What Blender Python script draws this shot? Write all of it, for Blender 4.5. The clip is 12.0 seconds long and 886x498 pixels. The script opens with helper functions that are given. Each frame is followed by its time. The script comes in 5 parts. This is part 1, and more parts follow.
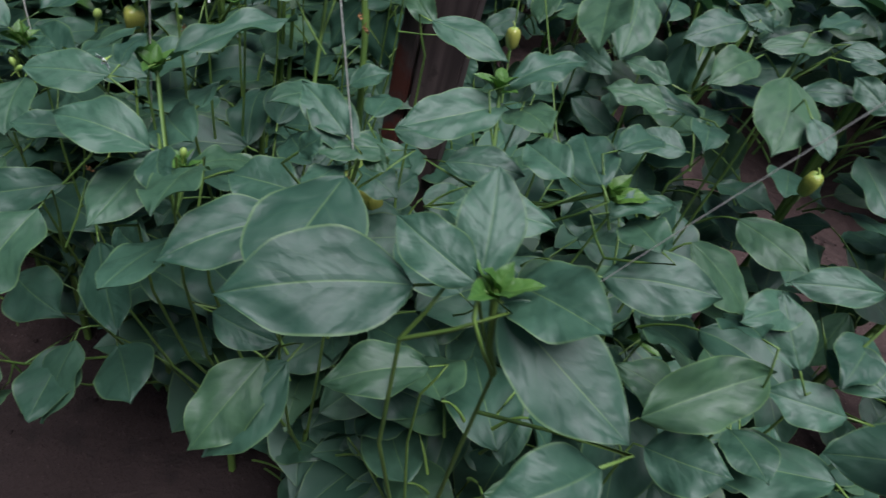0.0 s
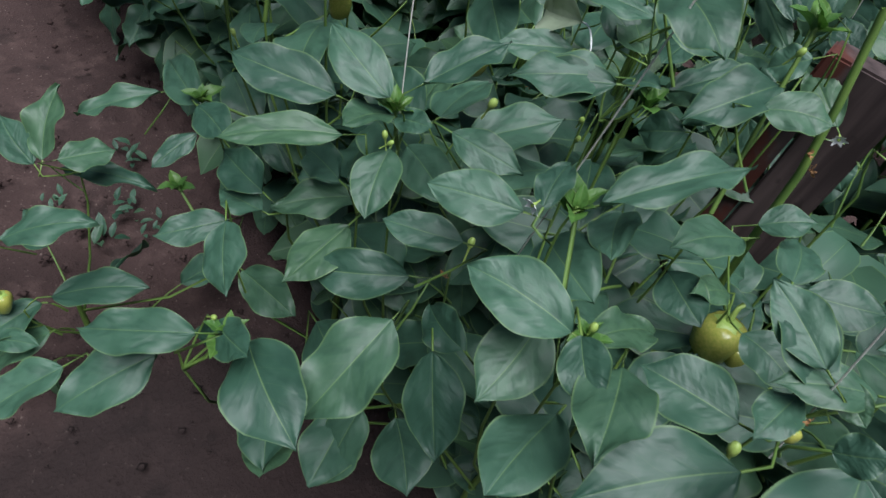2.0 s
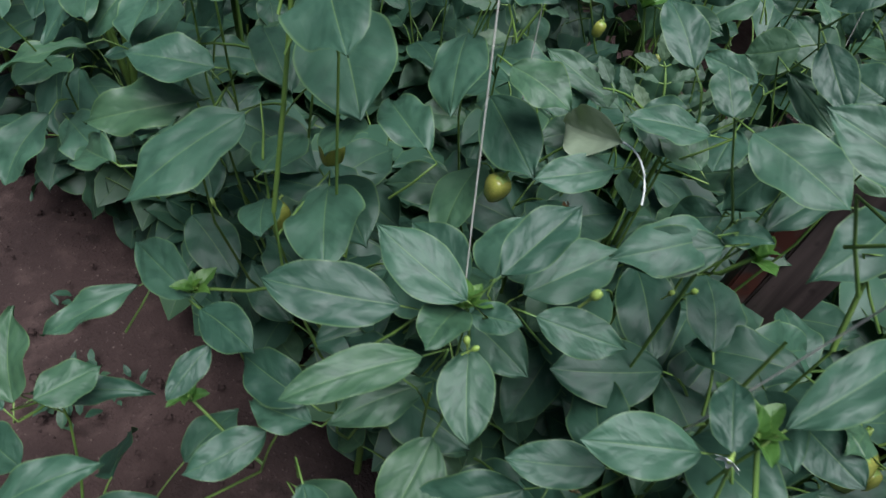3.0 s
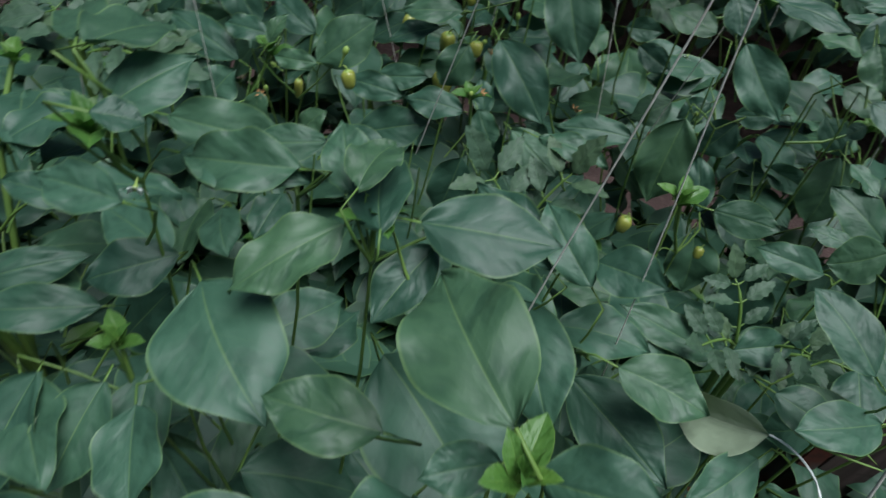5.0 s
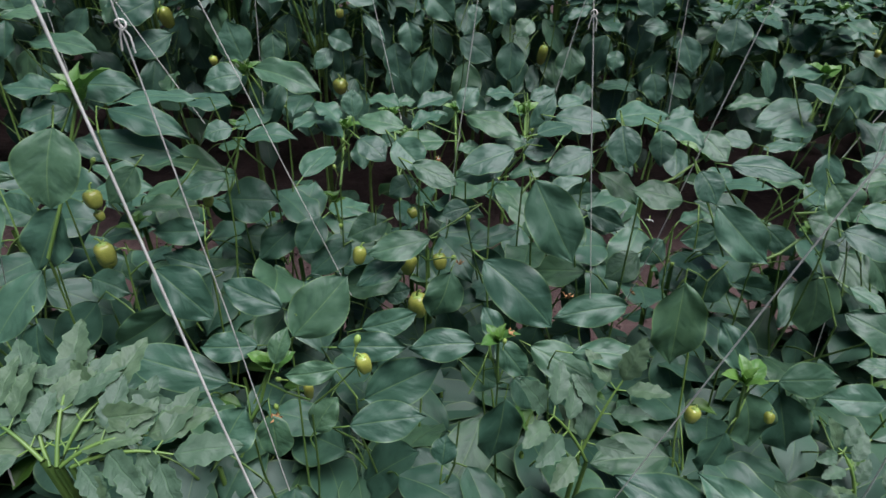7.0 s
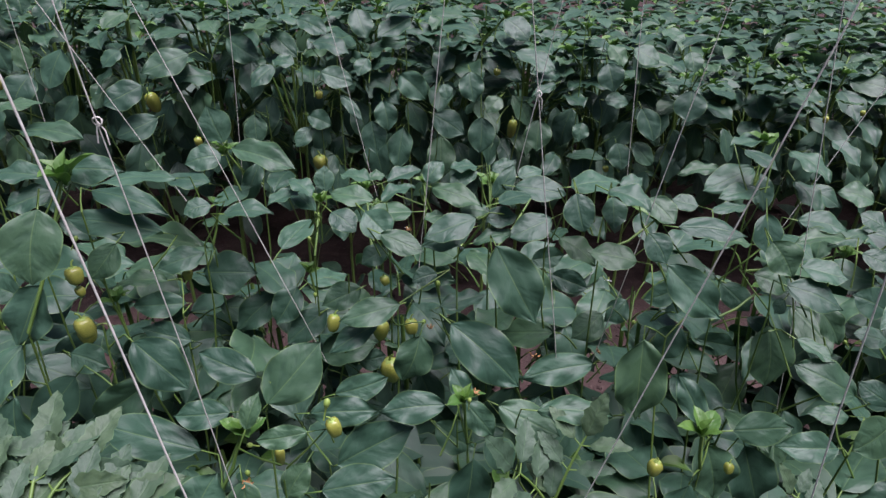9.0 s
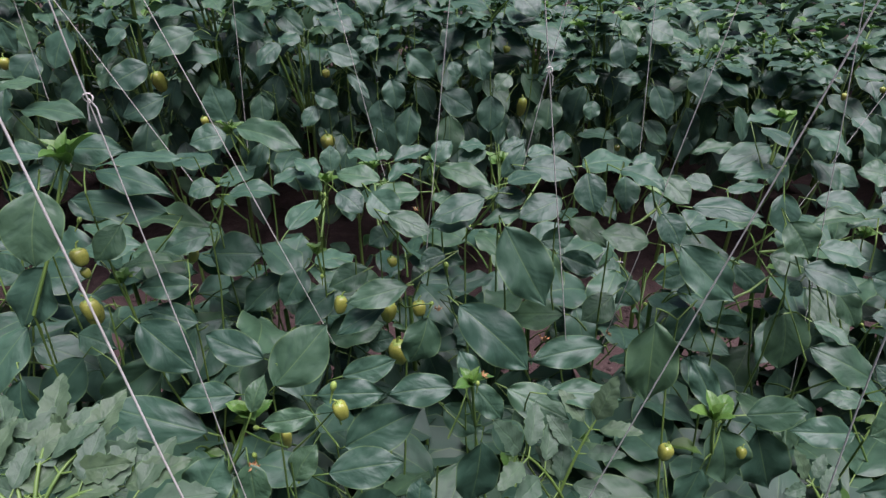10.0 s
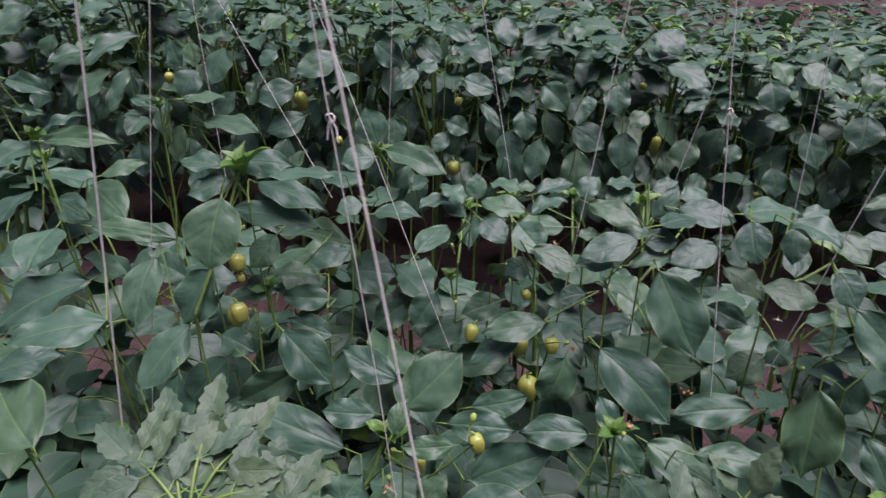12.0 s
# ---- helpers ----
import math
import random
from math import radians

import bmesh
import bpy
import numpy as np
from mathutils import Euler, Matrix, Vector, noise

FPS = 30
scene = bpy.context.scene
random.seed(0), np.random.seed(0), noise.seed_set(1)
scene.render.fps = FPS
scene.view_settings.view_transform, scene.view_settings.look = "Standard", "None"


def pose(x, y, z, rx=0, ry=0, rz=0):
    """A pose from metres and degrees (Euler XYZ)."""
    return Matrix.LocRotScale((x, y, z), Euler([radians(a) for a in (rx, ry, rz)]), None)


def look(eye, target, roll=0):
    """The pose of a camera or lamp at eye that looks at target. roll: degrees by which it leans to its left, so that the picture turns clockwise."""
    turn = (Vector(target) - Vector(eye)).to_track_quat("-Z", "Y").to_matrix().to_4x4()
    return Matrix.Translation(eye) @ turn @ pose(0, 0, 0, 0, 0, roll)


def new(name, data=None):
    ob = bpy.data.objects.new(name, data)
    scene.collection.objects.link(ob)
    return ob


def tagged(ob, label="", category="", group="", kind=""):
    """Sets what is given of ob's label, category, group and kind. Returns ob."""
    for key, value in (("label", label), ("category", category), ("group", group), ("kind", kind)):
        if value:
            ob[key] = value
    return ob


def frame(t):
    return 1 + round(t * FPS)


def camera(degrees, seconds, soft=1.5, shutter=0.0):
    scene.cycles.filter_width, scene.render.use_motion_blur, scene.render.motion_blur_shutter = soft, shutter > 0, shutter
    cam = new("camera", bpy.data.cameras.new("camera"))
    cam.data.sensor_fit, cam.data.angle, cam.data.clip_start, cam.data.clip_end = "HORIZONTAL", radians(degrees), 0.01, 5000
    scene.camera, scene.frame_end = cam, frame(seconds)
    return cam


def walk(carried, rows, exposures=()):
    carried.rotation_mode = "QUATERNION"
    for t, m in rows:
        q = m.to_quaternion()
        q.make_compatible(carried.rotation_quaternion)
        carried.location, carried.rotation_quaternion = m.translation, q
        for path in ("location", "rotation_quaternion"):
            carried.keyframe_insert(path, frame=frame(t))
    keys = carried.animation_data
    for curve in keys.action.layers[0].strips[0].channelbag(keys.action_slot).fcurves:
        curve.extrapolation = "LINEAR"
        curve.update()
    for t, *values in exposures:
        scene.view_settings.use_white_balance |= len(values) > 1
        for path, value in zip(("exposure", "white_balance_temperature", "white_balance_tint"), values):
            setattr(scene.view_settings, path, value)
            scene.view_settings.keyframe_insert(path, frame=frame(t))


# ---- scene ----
cam = camera(71.1, 12.0, soft=1.45, shutter=0.22)
PATH = [
    (0, (1.059, -0.248, 0.988), (0.750, 0.434, 0.325), 16.5),
    (0.5, (0.970, -0.243, 0.988), (0.618, 0.361, 0.273), 16.5),
    (1, (0.883, -0.240, 0.993), (0.482, 0.280, 0.239), 15.1),
    (1.5, (0.817, -0.241, 0.991), (0.387, 0.251, 0.234), 15.2),
    (2, (0.777, -0.248, 0.988), (0.339, 0.238, 0.232), 16.7),
    (2.5, (0.683, -0.239, 0.998), (0.272, 0.295, 0.259), 15.0),
    (2.7, (0.627, -0.237, 1.008), (0.247, 0.321, 0.271), 13.9),
    (4.3, (0.315, -0.191, 1.064), (-0.009, 0.401, 0.327), 10.5),
    (4.5, (0.282, -0.163, 1.080), (-0.055, 0.438, 0.355), 8.5),
    (5, (0.221, -0.090, 1.087), (0.020, 0.601, 0.393), 10.7),
    (5.5, (0.148, -0.030, 1.116), (0.112, 0.719, 0.454), 6.4),
    (6, (0.032, 0.008, 1.128), (0.168, 0.740, 0.460), 4.2),
    (6.5, (-0.020, 0.019, 1.179), (0.071, 0.804, 0.566), 1.8),
    (7, (-0.031, 0.024, 1.188), (-0.032, 0.847, 0.621), 1.6),
    (7.2, (-0.034, 0.028, 1.186), (-0.056, 0.852, 0.619), 1.6),
    (8.8, (-0.007, -0.011, 1.207), (-0.014, 0.867, 0.729), -0.1),
    (9, (-0.002, -0.013, 1.206), (0.013, 0.868, 0.734), 0.5),
    (9.5, (-0.001, -0.002, 1.202), (0.007, 0.866, 0.704), -0.0),
    (10, (0.000, 0.000, 1.200), (-0.000, 0.866, 0.700), -0.0),
    (10.5, (0.002, 0.008, 1.201), (-0.004, 0.876, 0.704), -0.1),
    (11, (-0.001, 0.013, 1.199), (-0.012, 0.881, 0.702), 0.1),
    (11.5, (-0.019, 0.010, 1.197), (-0.096, 0.884, 0.718), -0.3),
    (12, (-0.068, 0.007, 1.198), (-0.219, 0.882, 0.737), 0.5),
]
# the clip's camera drifts from a cool to a more neutral picture
EXPOSURE = [(0, 0.74, 5850, 15), (1.0, 0.89, 5850, 15), (2.5, 0.91, 5900, 11), (4.5, 0.95, 5850, 8), (5.0, 0.62, 5850, 5), (5.5, 0.82, 5850, 7), (6.5, 1.14, 5900, 13), (9.0, 1.19, 6050, 29), (10.5, 1.22, 6100, 32), (12.0, 1.21, 6200, 41)]
walk(cam, [(t, look(eye, target, roll)) for t, eye, target, roll in PATH], EXPOSURE)

# ---- light: an overcast sky over the field ----
world = bpy.data.worlds.new("overcast")
scene.world = world
world.use_nodes = True
wn = world.node_tree
sky = wn.nodes.new("ShaderNodeTexSky")
sky.sky_type, sky.sun_disc = "NISHITA", False
sky.sun_elevation, sky.sun_rotation = radians(68), radians(110)
sky.air_density, sky.dust_density, sky.ozone_density = 1.0, 4.0, 1.0
wn.links.new(sky.outputs[0], wn.nodes["Background"].inputs[0])
wn.nodes["Background"].inputs[1].default_value = 0.027
sun = new("sun", bpy.data.lights.new("sun", "SUN"))
sun.data.energy, sun.data.angle, sun.data.color = 2.9, radians(46), (1.0, 0.98, 0.95)
sun.matrix_world = look((1.8, -0.8, 8.0), (0, 0, 0))


# ---- materials ----
def material(name, rough=0.6, spec=0.5):
    m = bpy.data.materials.new(name)
    m.use_nodes = True
    nt = m.node_tree
    b = nt.nodes["Principled BSDF"]
    b.inputs["Roughness"].default_value = rough
    b.inputs["Specular IOR Level"].default_value = spec
    return m, nt, b


def node(nt, kind, **values):
    n = nt.nodes.new(kind)
    for key, v in values.items():
        if key == "op":
            n.operation = v
        elif key == "data":
            n.data_type = v
        else:
            n.inputs[key.replace("_", " ")].default_value = v
    return n


def maths(nt, op, a, b=None, clamp=False):
    n = nt.nodes.new("ShaderNodeMath")
    n.operation, n.use_clamp = op, clamp
    for i, v in enumerate((a, b)):
        if v is None:
            continue
        if isinstance(v, (int, float)):
            n.inputs[i].default_value = v
        else:
            nt.links.new(v, n.inputs[i])
    return n.outputs[0]


def blend(nt, fac, a, b, how="MIX"):
    n = nt.nodes.new("ShaderNodeMix")
    n.data_type, n.blend_type = "RGBA", how
    for i, v in ((0, fac), (6, a), (7, b)):
        if isinstance(v, (int, float)):
            n.inputs[i].default_value = v
        elif isinstance(v, tuple):
            n.inputs[i].default_value = (*v, 1)
        else:
            nt.links.new(v, n.inputs[i])
    return n.outputs[2]


def noise_tex(nt, scale, detail=3.0, coords="Object"):
    tc = nt.nodes.new("ShaderNodeTexCoord")
    n = nt.nodes.new("ShaderNodeTexNoise")
    n.inputs["Scale"].default_value, n.inputs["Detail"].default_value = scale, detail
    nt.links.new(tc.outputs[coords], n.inputs["Vector"])
    return n.outputs[0]


def ramp(nt, v, lo, hi):
    n = nt.nodes.new("ShaderNodeMapRange")
    n.inputs[1].default_value, n.inputs[2].default_value = lo, hi
    nt.links.new(v, n.inputs[0])
    return n.outputs[0]


def bump(nt, bsdf, height, strength, distance):
    n = nt.nodes.new("ShaderNodeBump")
    n.inputs["Strength"].default_value, n.inputs["Distance"].default_value = strength, distance
    nt.links.new(height, n.inputs["Height"])
    nt.links.new(n.outputs[0], bsdf.inputs["Normal"])


def leaf_material(name, dark, light, vein, rough, spec=0.5):
    """A leaf blade: uv x runs across it (0.5 on the midrib), uv y from its base to its tip."""
    m, nt, b = material(name, rough, spec)
    uv = nt.nodes.new("ShaderNodeUVMap")
    sep = nt.nodes.new("ShaderNodeSeparateXYZ")
    nt.links.new(uv.outputs[0], sep.inputs[0])
    u, v = sep.outputs[0], sep.outputs[1]
    across = maths(nt, "SUBTRACT", u, 0.5)
    side = maths(nt, "ABSOLUTE", across)
    info = nt.nodes.new("ShaderNodeObjectInfo")
    geo = nt.nodes.new("ShaderNodeNewGeometry")
    own = maths(nt, "FRACT", maths(nt, "ADD", info.outputs["Random"], geo.outputs["Random Per Island"]))
    seed = maths(nt, "MULTIPLY", own, 61.0)

    def field(x, y, scale, detail):
        """Noise over the blade that differs from leaf to leaf."""
        c = nt.nodes.new("ShaderNodeCombineXYZ")
        nt.links.new(x, c.inputs[0])
        nt.links.new(y, c.inputs[1])
        n = nt.nodes.new("ShaderNodeTexNoise")
        n.noise_dimensions = "4D"
        n.inputs["Scale"].default_value, n.inputs["Detail"].default_value = scale, detail
        nt.links.new(c.outputs[0], n.inputs["Vector"])
        nt.links.new(seed, n.inputs["W"])
        return n.outputs[0]

    tc = nt.nodes.new("ShaderNodeTexCoord")
    flat = nt.nodes.new("ShaderNodeSeparateXYZ")
    nt.links.new(tc.outputs["Object"], flat.inputs[0])
    fx, fy = flat.outputs[0], flat.outputs[1]
    # along the side veins, which sweep forward from the midrib
    sweep = maths(nt, "SUBTRACT", v, maths(nt, "MULTIPLY", side, 0.62))
    wander = maths(nt, "MULTIPLY", field(u, v, 3.0, 2.0), 0.16)
    phase = maths(nt, "MULTIPLY", maths(nt, "ADD", sweep, wander), 6.0)
    saw = maths(nt, "ABSOLUTE", maths(nt, "SUBTRACT", maths(nt, "FRACT", phase), 0.5))
    mid = maths(nt, "SUBTRACT", 1.0, ramp(nt, side, 0.003, 0.014))
    ribs = maths(nt, "MULTIPLY", ramp(nt, saw, 0.455, 0.497), maths(nt, "SUBTRACT", 1.0, maths(nt, "MULTIPLY", side, 1.8)))
    # the tissue stands up in cushions between the veins
    swept = maths(nt, "SUBTRACT", fy, maths(nt, "MULTIPLY", maths(nt, "ABSOLUTE", fx), 0.5))
    cushion = ramp(nt, field(maths(nt, "MULTIPLY", fx, 3.6), maths(nt, "MULTIPLY", swept, 6.5), 1.0, 1.5), 0.34, 0.52)
    dimple = field(fx, fy, 11.0, 3.0)
    broad = field(fx, fy, 2.4, 2.0)
    tone = maths(nt, "ADD", maths(nt, "MULTIPLY", own, 0.62), maths(nt, "MULTIPLY", broad, 0.5), True)
    col = blend(nt, tone, dark, light)
    warm = ramp(nt, maths(nt, "FRACT", maths(nt, "MULTIPLY", own, 7.31)), 0.62, 1.0)
    col = blend(nt, maths(nt, "MULTIPLY", warm, 0.45), col, (light[0] * 1.25, light[1] * 1.08, light[2] * 0.62))
    # hollows between cushions darkened in the colour, standing in for shade and dull reflection
    dent_shade = maths(nt, "ADD", maths(nt, "MULTIPLY", maths(nt, "SUBTRACT", 1.0, cushion), 0.34), maths(nt, "MULTIPLY", ramp(nt, dimple, 0.54, 0.38), 0.14), True)
    col = blend(nt, dent_shade, col, (dark[0] * 0.8, dark[1] * 0.8, dark[2] * 0.8))
    col = blend(nt, maths(nt, "MULTIPLY", ribs, 0.10), col, vein)
    col = blend(nt, maths(nt, "MULTIPLY", mid, 0.5), col, vein)
    rim = ramp(nt, side, 0.468, 0.488)
    col = blend(nt, maths(nt, "MULTIPLY", rim, 0.5), col, vein)
    nt.links.new(col, b.inputs["Base Color"])
    r = maths(nt, "ADD", maths(nt, "MULTIPLY", dimple, 0.22), rough - 0.11)
    nt.links.new(r, b.inputs["Roughness"])
    h = maths(nt, "ADD", maths(nt, "MULTIPLY", cushion, 0.30), maths(nt, "MULTIPLY", dimple, 0.20))
    h = maths(nt, "ADD", h, maths(nt, "MULTIPLY", broad, 0.6))
    h = maths(nt, "SUBTRACT", h, maths(nt, "MULTIPLY", ramp(nt, side, 0.06, 0.0), 0.35))
    bump(nt, b, h, 0.23, 0.007)
    # thin blades let some light through
    tr = nt.nodes.new("ShaderNodeBsdfTranslucent")
    nt.links.new(blend(nt, 1.0, col, (1.3, 1.5, 0.7), "MULTIPLY"), tr.inputs[0])
    mix = nt.nodes.new("ShaderNodeMixShader")
    mix.inputs[0].default_value = 0.12
    nt.links.new(b.outputs[0], mix.inputs[1])
    nt.links.new(tr.outputs[0], mix.inputs[2])
    nt.links.new(mix.outputs[0], nt.nodes["Material Output"].inputs[0])
    return m


def plain(name, c1, c2, scale, rough, spec=0.5, relief=0.0, distance=0.003):
    m, nt, b = material(name, rough, spec)
    n = noise_tex(nt, scale, 5.0)
    info = nt.nodes.new("ShaderNodeObjectInfo")
    t = maths(nt, "ADD", ramp(nt, n, 0.3, 0.7), maths(nt, "MULTIPLY", maths(nt, "SUBTRACT", info.outputs["Random"], 0.5), 0.5), True)
    nt.links.new(blend(nt, t, c1, c2), b.inputs["Base Color"])
    if relief:
        bump(nt, b, noise_tex(nt, scale * 3, 6.0), relief, distance)
    return m


LEAF = leaf_material("leaf_blade", (0.018, 0.056, 0.035), (0.057, 0.130, 0.079), (0.14, 0.23, 0.08), 0.50, 0.45)
YOUNG = leaf_material("young_leaf", (0.042, 0.122, 0.022), (0.088, 0.19, 0.034), (0.2, 0.3, 0.07), 0.47)
TOMATO = leaf_material("tomato_leaf", (0.037, 0.078, 0.045), (0.064, 0.118, 0.067), (0.1, 0.2, 0.08), 0.6)
PALE = leaf_material("leaf_underside", (0.23, 0.29, 0.19), (0.31, 0.37, 0.26), (0.42, 0.48, 0.33), 0.7, 0.2)
STEM = plain("green_stem", (0.075, 0.15, 0.030), (0.14, 0.23, 0.045), 30, 0.5)
BUD = plain("bud_green", (0.2, 0.32, 0.06), (0.32, 0.42, 0.1), 60, 0.45)
FRUIT = plain("pepper_skin", (0.21, 0.25, 0.04), (0.33, 0.33, 0.07), 18, 0.25)
PETAL = plain("white_petal", (0.75, 0.76, 0.74), (0.85, 0.86, 0.82), 80, 0.6)
WITHER = plain("withered_petal", (0.28, 0.13, 0.05), (0.42, 0.24, 0.1), 120, 0.8)
TWINE = plain("twine_fibre", (0.50, 0.48, 0.43), (0.68, 0.66, 0.60), 150, 0.8, 0.2, 0.3, 0.0008)


def soil_material():
    m, nt, b = material("soil", 0.9, 0.25)
    n1, n2, n3 = noise_tex(nt, 3.0, 6.0), noise_tex(nt, 26.0, 6.0), noise_tex(nt, 160.0, 3.0)
    col = blend(nt, ramp(nt, n1, 0.3, 0.7), (0.030, 0.0185, 0.0170), (0.060, 0.037, 0.033))
    col = blend(nt, maths(nt, "MULTIPLY", ramp(nt, n2, 0.52, 0.75), 0.6), col, (0.092, 0.060, 0.053))
    col = blend(nt, maths(nt, "MULTIPLY", ramp(nt, n3, 0.66, 0.72), 0.5), col, (0.22, 0.17, 0.15))
    # crumbs of darker humus, and path shade painted as one ragged dark patch
    col = blend(nt, maths(nt, "MULTIPLY", ramp(nt, noise_tex(nt, 14.0, 4.0), 0.60, 0.68), 0.6), col, (0.014, 0.009, 0.008))
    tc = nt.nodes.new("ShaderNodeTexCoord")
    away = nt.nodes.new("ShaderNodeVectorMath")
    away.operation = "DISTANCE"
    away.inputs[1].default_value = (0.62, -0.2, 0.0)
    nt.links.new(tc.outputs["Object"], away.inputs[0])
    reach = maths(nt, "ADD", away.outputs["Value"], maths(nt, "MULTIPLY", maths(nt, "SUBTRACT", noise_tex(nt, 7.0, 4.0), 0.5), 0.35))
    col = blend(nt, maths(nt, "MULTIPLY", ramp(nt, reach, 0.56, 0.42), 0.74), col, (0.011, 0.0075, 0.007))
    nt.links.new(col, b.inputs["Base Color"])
    bump(nt, b, maths(nt, "ADD", n2, maths(nt, "MULTIPLY", n3, 0.4)), 0.9, 0.012)
    return m


SOIL = soil_material()


def wood_material(name, paint):
    """Weathered board; paint: how much of the old red paint is left."""
    m, nt, b = material(name, 0.75, 0.3)
    tc = nt.nodes.new("ShaderNodeTexCoord")
    mp = nt.nodes.new("ShaderNodeMapping")
    mp.inputs["Scale"].default_value = (60, 60, 4)
    nt.links.new(tc.outputs["Object"], mp.inputs[0])
    n = nt.nodes.new("ShaderNodeTexNoise")
    n.inputs["Scale"].default_value, n.inputs["Detail"].default_value = 1.0, 6.0
    nt.links.new(mp.outputs[0], n.inputs["Vector"])
    col = blend(nt, ramp(nt, n.outputs[0], 0.35, 0.65), (0.036, 0.025, 0.024), (0.092, 0.066, 0.062))
    flake = noise_tex(nt, 11.0, 6.0)
    col = blend(nt, ramp(nt, flake, 0.62 - paint, 0.68 - paint), col, (0.075, 0.022, 0.015))
    col = blend(nt, maths(nt, "MULTIPLY", ramp(nt, noise_tex(nt, 45.0, 3.0), 0.62, 0.74), 0.6), col, (0.02, 0.014, 0.013))
    nt.links.new(col, b.inputs["Base Color"])
    bump(nt, b, maths(nt, "ADD", n.outputs[0], maths(nt, "MULTIPLY", flake, 0.5)), 0.6, 0.003)
    return m


WOOD = wood_material("weathered_wood", 0.0)
PAINT = wood_material("red_painted_wood", 0.12)


# ---- meshes ----
def as_mesh(name, verts, faces, materials, uvs=None, slots=None):
    me = bpy.data.meshes.new(name)
    me.from_pydata([tuple(v) for v in verts], [], faces)
    for m in materials:
        me.materials.append(m)
    if uvs:
        layer = me.uv_layers.new(name="UVMap")
        for loop in me.loops:
            layer.data[loop.index].uv = uvs[loop.vertex_index]
    if slots:
        for p, s in zip(me.polygons, slots):
            p.material_index = s
    for p in me.polygons:
        p.use_smooth = True
    me.update()
    return me


def part(name, me, parent, label=""):
    ob = new(name, me)
    ob.parent = parent
    return tagged(ob, label)


def profile(s, tip=1.0):
    """Half the width of a pepper leaf along its length: broad near the base, drawn out into a point."""
    knots = (0.0, 0.54, 0.80, 0.94, 1.0, 0.99, 0.93, 0.81, 0.63 / tip ** 0.4, 0.37 / tip, 0.0)
    k = min(int(s * 10), 9)
    f = s * 10 - k
    p = [knots[max(0, min(10, k + i))] for i in (-1, 0, 1, 2)]
    if k == 0:
        return 0.5 * 0.54 * max(f, 0.0) ** 0.62
    return max(0.0, 0.5 * (p[1] + 0.5 * f * (p[2] - p[0] + f * (2 * p[0] - 5 * p[1] + 4 * p[2] - p[3] + f * (3 * (p[1] - p[2]) + p[3] - p[0])))))


def blade(rng, mat, rows=14, cols=8, arch=0.07, fold=0.10, wave=0.022, pucker=0.004, curl=0.0):
    """One leaf blade of length 1 along y, width 1 across x; the top faces +z."""
    verts, uvs, faces = [], [], []
    ph, twist, bend = rng.uniform(0, 6.3), rng.uniform(-0.10, 0.10), rng.uniform(-0.06, 0.06)
    tip = rng.uniform(0.85, 1.6)
    for i in range(rows + 1):
        s = i / rows
        w = max(profile(s, tip), 0.004)
        for j in range(cols + 1):
            a = 2 * j / cols - 1
            x = a * w * (1 + 0.03 * math.sin(9 * s + ph + 2 * a))
            z = arch * 4 * s * (1 - s) + fold * abs(a) * w * 2 * (1 - 0.4 * s)
            z += wave * abs(a) ** 2 * math.sin(13 * s + ph + (1.7 if a > 0 else 0))
            # the tissue swells between the side veins
            v = (s - abs(a) * 0.5 * 0.62) * 6.5
            z += pucker * math.cos(2 * math.pi * v) * -min(1, 2.5 * abs(a)) * (1 - abs(a) ** 3) * (1 if 0.06 < s < 0.94 else 0)
            z += min(1, 3 * abs(a)) * (0.026 * noise.noise((s * 4.0 + ph, a * 2.6, twist * 40)) + 0.016 * noise.noise((s * 8.5, a * 5.0 + ph, twist * 40)))
            z += curl * (s ** 2) * -1 + twist * a * w * s
            y = s + 0.05 * abs(a) * w
            verts.append((x + bend * 4 * s * (1 - s), y, z))
            uvs.append((0.5 + a * 0.5, s))
    n = cols + 1
    for i in range(rows):
        for j in range(cols):
            faces.append((i * n + j, i * n + j + 1, (i + 1) * n + j + 1, (i + 1) * n + j))
    return as_mesh("leaf", verts, faces, [mat], uvs)


rng = random.Random(7)
LEAVES = [blade(rng, LEAF, arch=rng.uniform(0.03, 0.12), fold=rng.uniform(-0.02, 0.10), wave=rng.uniform(0.02, 0.055), pucker=rng.uniform(0.0, 0.001), rows=20, cols=12) for _ in range(24)]
SMALL = [blade(rng, YOUNG, 8, 6, arch=rng.uniform(0.04, 0.14), fold=rng.uniform(0.08, 0.25)) for _ in range(6)]
FAR = [blade(rng, LEAF, 6, 4, arch=rng.uniform(0.03, 0.10), fold=rng.uniform(0.02, 0.16), pucker=0) for _ in range(6)]


def leaf_pose(base, tip, width, up=(0, 0, 1), lean=0.0):
    """Where a unit blade lies whose stalk end, tip, width and upper side are given; lean turns it about its length."""
    base, tip = Vector(base), Vector(tip)
    y = tip - base
    length = y.length
    y.normalize()
    x = y.cross(Vector(up))
    if x.length < 1e-3:
        x = Vector((1, 0, 0))
    x.normalize()
    z = x.cross(y)
    if lean:
        q = Matrix.Rotation(radians(lean), 3, y)
        x, z = q @ x, q @ z
    return Matrix(((x.x * width, y.x * length, z.x * length, base.x), (x.y * width, y.y * length, z.y * length, base.y), (x.z * width, y.z * length, z.z * length, base.z), (0, 0, 0, 1)))


